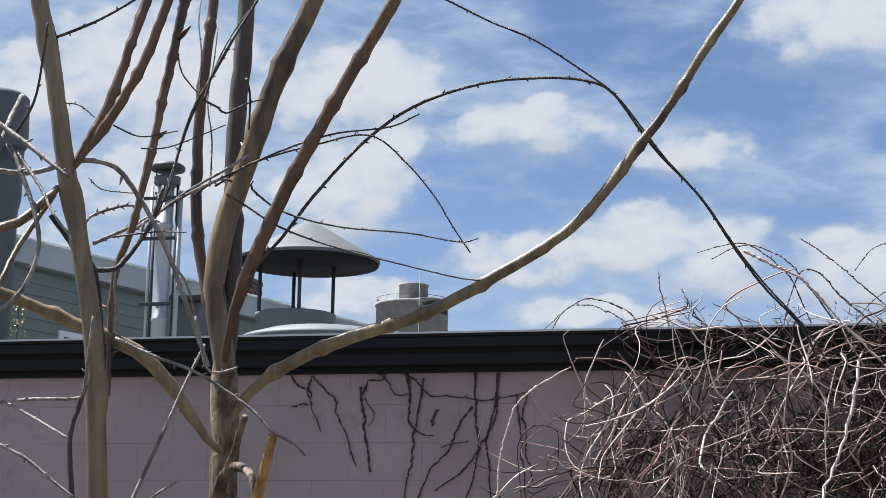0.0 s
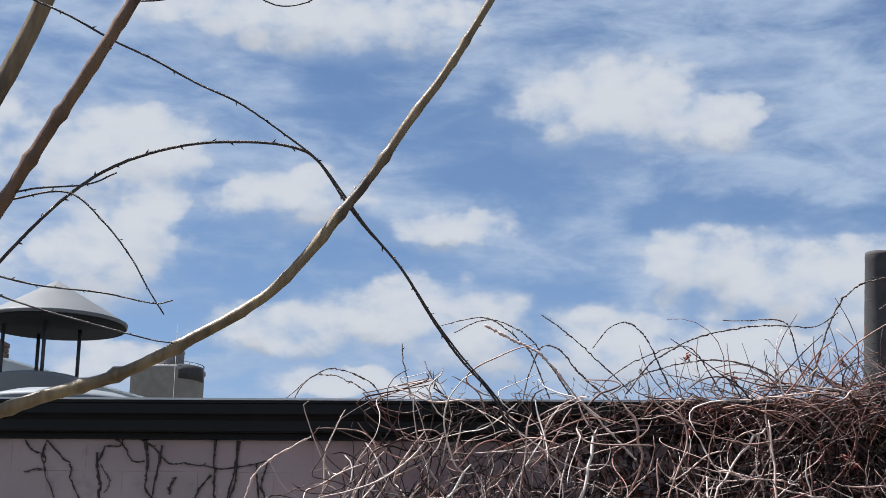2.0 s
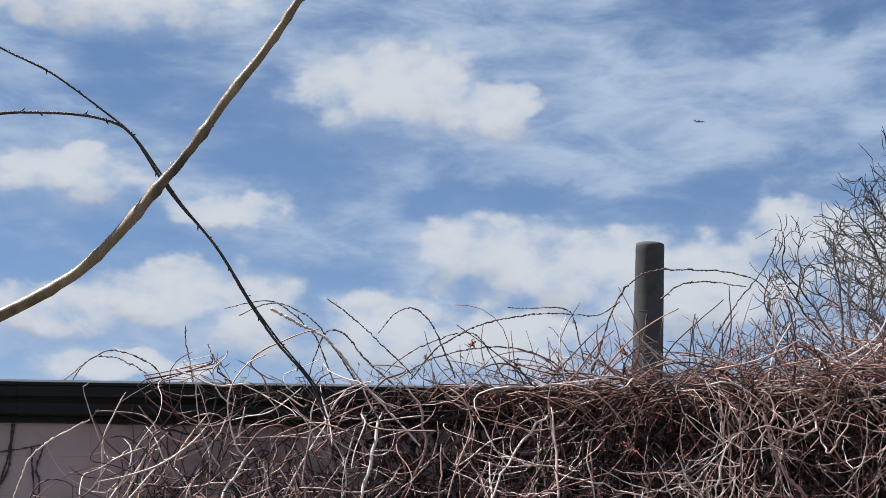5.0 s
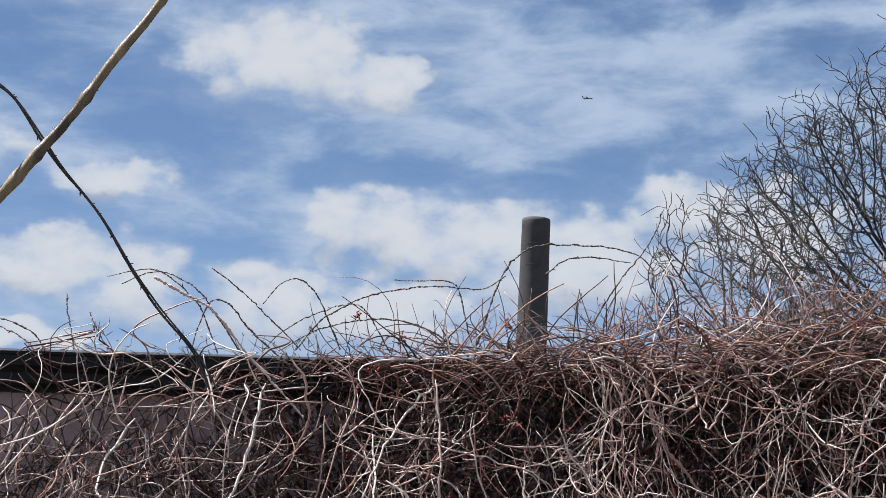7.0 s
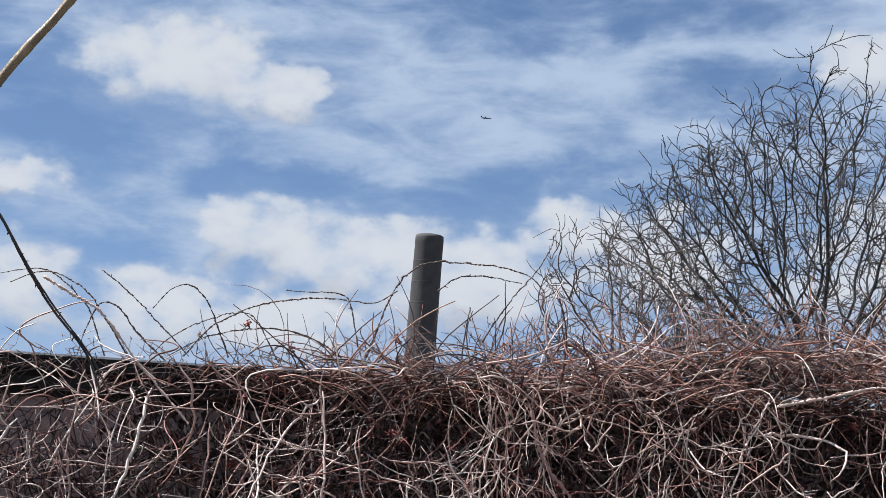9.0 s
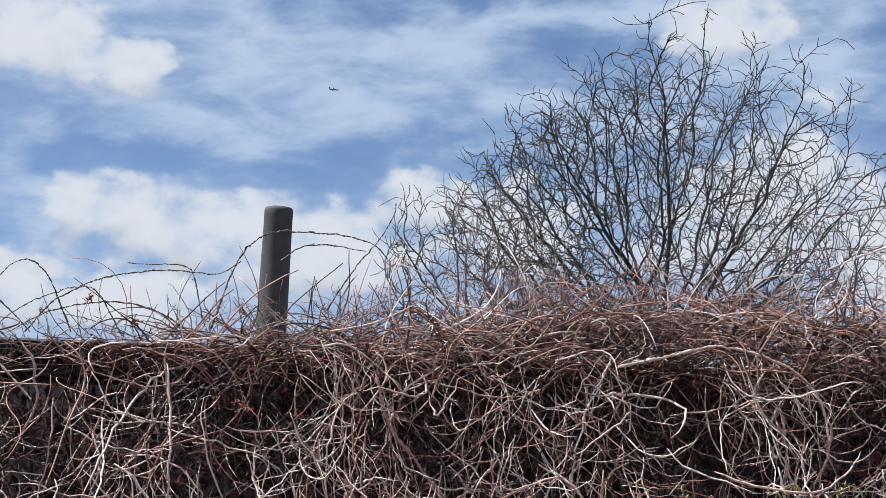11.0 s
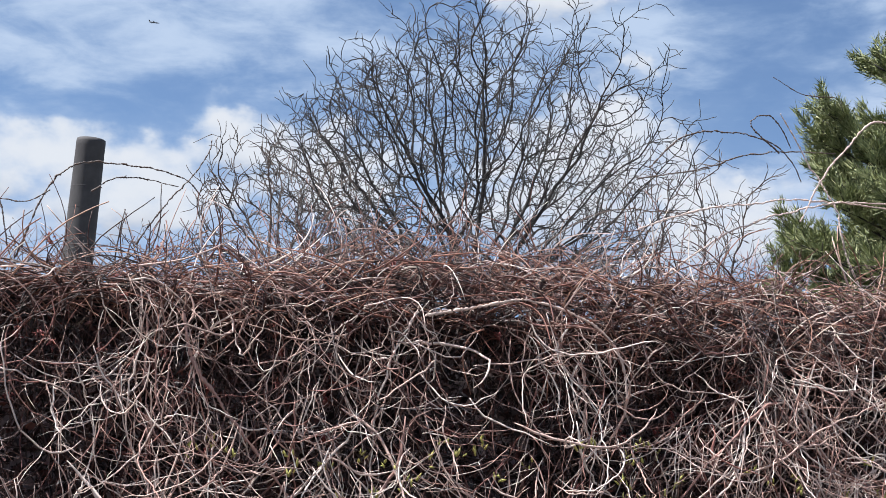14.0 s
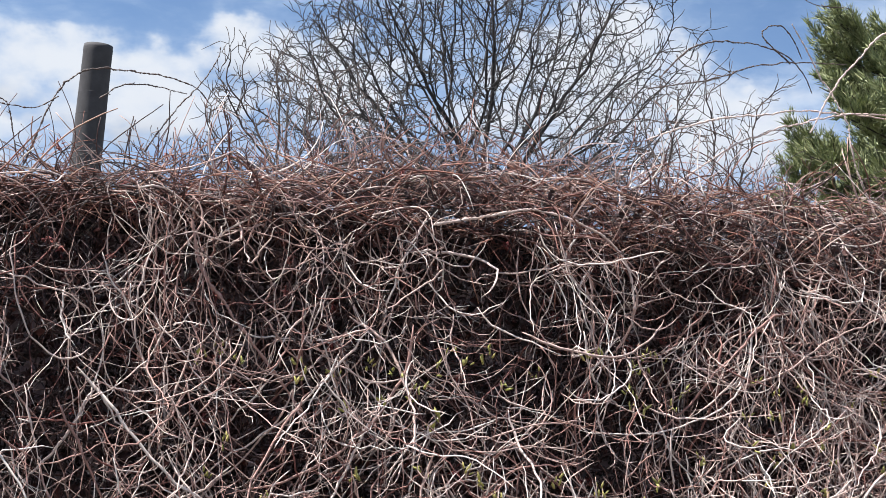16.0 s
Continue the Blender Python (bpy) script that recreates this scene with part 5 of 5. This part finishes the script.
# The mound's inner stems take the same near-black, painted-in shade.
for name, mat, some, sides in (("arched_stems", vine_pale, arcs[::3], 4), ("arched_tan_stems", vine_rust, arcs[1::3] + arcs[2::3], 4), ("mound_inner", vine_deep_shade, rods[::4], 4), ("mound_middle", vine_brown, rods[2::4], 4), ("mound_stems", vine_rust, rods[1::4] + rods[3::8], 4), ("mound_twigs", vine_pale, rods[7::8], 4), ("loose_sprays", vine_thin, spray[::2] + spray[3::4], 4), ("rust_sprays", vine_rust, spray[1::4], 4)):
    vs, fs = tubes(some, sides)
    tagged(part_mesh(name, mesh_of(name, vs, fs, mat), vine), kind="stuff")


def clusters(count, x0, x1, z0, z1, size, blades, depth):
    """Little upright tufts of opening leaves or old fruit stalks, as rods."""
    out = []
    for i in range(count):
        x, z = g.uniform(x0, x1), g.uniform(z0, z1)
        c = np.array([x, WALL_Y - bulge(x, z) * g.uniform(*depth), z])
        for j in range(blades):
            t = g.normal(0, 0.6, 3) + np.array([0, -0.2, 1.0 if depth[0] > 0.9 else -0.4])
            t /= np.linalg.norm(t)
            ln = size * g.uniform(0.6, 1.2)
            s = c + g.normal(0, size * 0.4, 3)
            out.append((np.array([s, s + t * ln * 0.5, s + t * ln]), np.array([0.12, 0.16, 0.03]) * ln))
    return out


vs, fs = tubes(clusters(150, 1.6, 7.5, 1.2, 2.35, 0.04, 4, (1.0, 1.35)), 4)
tagged(part_mesh("leaf_buds", mesh_of("leaf_buds", vs, fs, bud_green), vine, "yellow-green opening leaf buds"), kind="stuff")
vs, fs = tubes(clusters(110, 0.2, 7.5, 1.6, 3.3, 0.028, 12, (0.5, 0.95)), 4)
tagged(part_mesh("fruit_stalks", mesh_of("fruit_stalks", vs, fs, vine_red), vine, "dark red dried stalks"), kind="stuff")
# Long loose runners that arch over the roof's edge.
stem(vine, "runner", vine_thin, 0.0053, 0.0030, (0.923, 8.950, 3.116), (1.039, 8.957, 3.463), (1.151, 8.964, 3.601), (1.269, 8.971, 3.656), (1.389, 8.979, 3.663), (1.570, 8.986, 3.659), (1.760, 8.993, 3.620), (1.849, 9.000, 3.542), buds=8, rough=0.0016)
stem(vine, "runner", vine_thin, 0.0044, 0.0030, (1.518, 8.950, 3.241), (1.661, 8.962, 3.492), (1.780, 8.975, 3.654), (1.870, 8.988, 3.785), (1.887, 9.000, 3.851), buds=8, rough=0.0016)
stem(vine, "runner", vine_thin, 0.0044, 0.0030, (0.003, 8.900, 3.051), (0.132, 8.908, 3.203), (0.351, 8.917, 3.306), (0.576, 8.925, 3.372), (0.807, 8.933, 3.375), (0.952, 8.942, 3.395), (1.066, 8.950, 3.478), buds=6, rough=0.0016)
stem(vine, "runner", vine_thin, 0.0036, 0.0024, (0.877, 8.950, 3.171), (0.833, 8.967, 3.392), (0.750, 8.983, 3.449), (0.491, 9.000, 3.449), buds=4, rough=0.0016)
stem(vine, "runner", vine_thin, 0.0036, 0.0024, (1.272, 8.950, 3.492), (1.390, 8.967, 3.582), (1.542, 8.983, 3.602), (1.726, 9.000, 3.579), buds=4, rough=0.0016)
stem(vine, "runner", vine_thin, 0.0044, 0.0024, (-0.269, 8.800, 3.018), (-0.455, 8.825, 3.292), (-0.573, 8.850, 3.389), (-0.713, 8.875, 3.421), (-0.873, 8.900, 3.364), buds=5, rough=0.0016)
stem(vine, "runner", vine_thin, 0.0044, 0.0024, (0.225, 8.900, 3.064), (0.123, 8.900, 3.331), (0.010, 8.900, 3.431), (-0.091, 8.900, 3.389), (-0.167, 8.900, 3.283), buds=5, rough=0.0016)
stem(vine, "runner", vine_thin, 0.0053, 0.0029, (-0.078, 8.900, 3.017), (-0.226, 8.900, 3.150), (-0.347, 8.900, 3.285), (-0.443, 8.900, 3.279), (-0.488, 8.900, 3.162), (-0.517, 8.900, 3.019), buds=5, rough=0.0016)
stem(vine, "runner", vine_thin, 0.0035, 0.0024, (0.030, 8.900, 3.052), (-0.150, 8.900, 3.241), (-0.299, 8.900, 3.375), (-0.430, 8.900, 3.458), buds=5, rough=0.0016)
stem(vine, "runner", vine_thin, 0.0035, 0.0024, (0.479, 8.900, 3.051), (0.354, 8.900, 3.245), (0.210, 8.900, 3.294), (-0.061, 8.900, 3.161), (-0.163, 8.900, 3.041), buds=5, rough=0.0016)
stem(vine, "runner", vine_thin, 0.0044, 0.0029, (0.877, 8.900, 3.047), (0.642, 8.900, 3.177), (0.412, 8.900, 3.220), (0.134, 8.900, 3.173), (-0.080, 8.900, 3.046), buds=6, rough=0.0016)
stem(vine, "runner", vine_thin, 0.0044, 0.0024, (-1.217, 8.850, 2.996), (-1.308, 8.862, 3.110), (-1.481, 8.875, 3.165), (-1.619, 8.888, 3.107), (-1.723, 8.900, 2.964), buds=5, rough=0.0016)
stem(vine, "runner", vine_thin, 0.0036, 0.0024, (-1.096, 8.950, 3.015), (-1.115, 8.975, 3.163), (-1.155, 9.000, 3.326), buds=5, rough=0.0016)
stem(vine, "runner", vine_thin, 0.0036, 0.0024, (-0.892, 8.950, 2.991), (-0.986, 8.975, 3.137), (-1.036, 9.000, 3.233), buds=9, rough=0.0016)
stem(vine, "runner", vine_thin, 0.0036, 0.0024, (-0.384, 8.950, 3.032), (-0.509, 8.967, 3.322), (-0.687, 8.983, 3.447), (-0.960, 9.000, 3.419), buds=5, rough=0.0016)
stem(vine, "runner", vine_pale, 0.0060, 0.0046, (-1.904, 8.600, 2.142), (-1.881, 8.612, 2.365), (-1.800, 8.625, 2.590), (-1.633, 8.638, 2.731), (-1.550, 8.650, 2.788), buds=0, rough=0.0016)
stem(vine, "runner", vine_thin, 0.0035, 0.0024, (-1.274, 8.900, 3.006), (-1.395, 8.933, 3.116), (-1.578, 8.967, 3.170), (-1.762, 9.000, 3.031), buds=4, rough=0.0016)
stem(vine, "runner", vine_pale, 0.0067, 0.0045, (-0.681, 8.500, 3.322), (-0.407, 8.500, 3.177), (-0.234, 8.500, 2.971), (-0.034, 8.500, 2.767), (0.052, 8.500, 2.665), buds=4, rough=0.0016)
stem(vine, "runner", vine_pale, 0.0075, 0.0054, (2.932, 8.450, 2.934), (3.174, 8.442, 2.994), (3.483, 8.433, 3.059), (3.735, 8.425, 3.016), (3.925, 8.417, 2.909), (4.019, 8.408, 2.764), (4.047, 8.400, 2.587), buds=0, rough=0.0016)
stem(vine, "runner", vine_pale, 0.0083, 0.0072, (1.676, 8.400, 2.841), (1.740, 8.388, 2.597), (1.884, 8.375, 2.413), (2.056, 8.362, 2.203), (2.288, 8.350, 1.915), buds=0, rough=0.0016)
stem(vine, "runner", vine_thin, 0.0044, 0.0029, (3.433, 8.800, 3.263), (3.804, 8.820, 3.517), (4.120, 8.840, 3.692), (4.410, 8.860, 3.738), (4.777, 8.880, 3.693), (5.042, 8.900, 3.603), buds=8, rough=0.0016)
stem(vine, "runner", vine_thin, 0.0052, 0.0029, (4.346, 8.800, 3.949), (4.571, 8.820, 4.175), (4.836, 8.840, 4.248), (5.142, 8.860, 4.227), (5.302, 8.880, 4.129), (5.386, 8.900, 4.005), buds=10, rough=0.0016)
stem(vine, "runner", vine_thin, 0.0044, 0.0029, (5.180, 8.800, 4.132), (5.017, 8.833, 4.293), (5.186, 8.867, 4.353), (5.315, 8.900, 4.203), buds=8, rough=0.0016)
stem(vine, "runner", vine_pale, 0.0052, 0.0038, (4.227, 8.700, 3.562), (4.624, 8.725, 3.731), (5.145, 8.750, 3.850), (5.534, 8.775, 3.874), (5.932, 8.800, 3.882), buds=6, rough=0.0016)
stem(vine, "runner", vine_pale, 0.0052, 0.0038, (4.398, 8.700, 3.322), (4.837, 8.725, 3.620), (5.366, 8.750, 3.803), (5.685, 8.775, 3.871), (6.011, 8.800, 3.913), buds=6, rough=0.0016)
stem(vine, "runner", vine_pale, 0.0051, 0.0038, (5.629, 8.600, 3.271), (5.522, 8.650, 3.566), (5.450, 8.700, 3.868), (5.373, 8.750, 4.039), (5.185, 8.800, 4.371), buds=4, rough=0.0016)
stem(vine, "runner", vine_thin, 0.0044, 0.0029, (4.276, 8.800, 3.877), (4.643, 8.825, 3.984), (5.023, 8.850, 4.111), (5.375, 8.875, 4.169), (5.620, 8.900, 4.207), buds=4, rough=0.0016)
stem(vine, "runner", vine_pale, 0.0060, 0.0037, (5.894, 8.600, 4.329), (5.681, 8.625, 4.347), (5.541, 8.650, 4.202), (5.363, 8.675, 3.988), (5.260, 8.700, 3.718), buds=4, rough=0.0016)
stem(vine, "runner", vine_thin, 0.0035, 0.0019, (5.630, 8.900, 4.550), (5.391, 8.950, 4.571), (5.249, 9.000, 4.656), buds=4, rough=0.0016)
stem(vine, "runner", vine_thin, 0.0053, 0.0029, (2.497, 8.850, 3.259), (2.810, 8.862, 3.378), (3.066, 8.875, 3.526), (3.232, 8.888, 3.574), (3.402, 8.900, 3.529), buds=9, rough=0.0016)

# ---- painted blocks, laid in running bond ----
def block_mesh(w, h, d=0.002, c=0.0007):
    x0, x1, z0, z1 = -w / 2, w / 2, 0, h
    v = [(x0, d, z0), (x1, d, z0), (x1, d, z1), (x0, d, z1), (x0 + c, 0, z0 + c), (x1 - c, 0, z0 + c), (x1 - c, 0, z1 - c), (x0 + c, 0, z1 - c)]
    return v, [(4, 5, 6, 7), (0, 1, 5, 4), (1, 2, 6, 5), (2, 3, 7, 6), (3, 0, 4, 7)]


BV, BF = block_mesh(0.4, 0.2)
full = mesh_of("concrete_block", BV, BF, paint, False)
rest_v, rest_f = [], []
for row in range(14):
    z = 0.05 + row * 0.2
    x = WALL_X0 + 0.2 + (0.2 if row % 2 else 0.0)
    while x < WALL_X1 - 0.2:
        if -5.8 < x < 0.2 and row >= 6:
            ob = new("concrete_block", full)
            ob.parent = wall
            ob.location = (x, WALL_Y - 0.0005 + random.uniform(-0.0004, 0.0004), z)
        else:
            b = len(rest_v)
            rest_v += [(a + x, WALL_Y - 0.0005 + y, c + z) for a, y, c in BV]
            rest_f += [tuple(i + b for i in f) for f in BF]
        x += 0.4
tagged(part_mesh("more_blocks", mesh_of("more_blocks", rest_v, rest_f, paint, False), wall), kind="stuff")
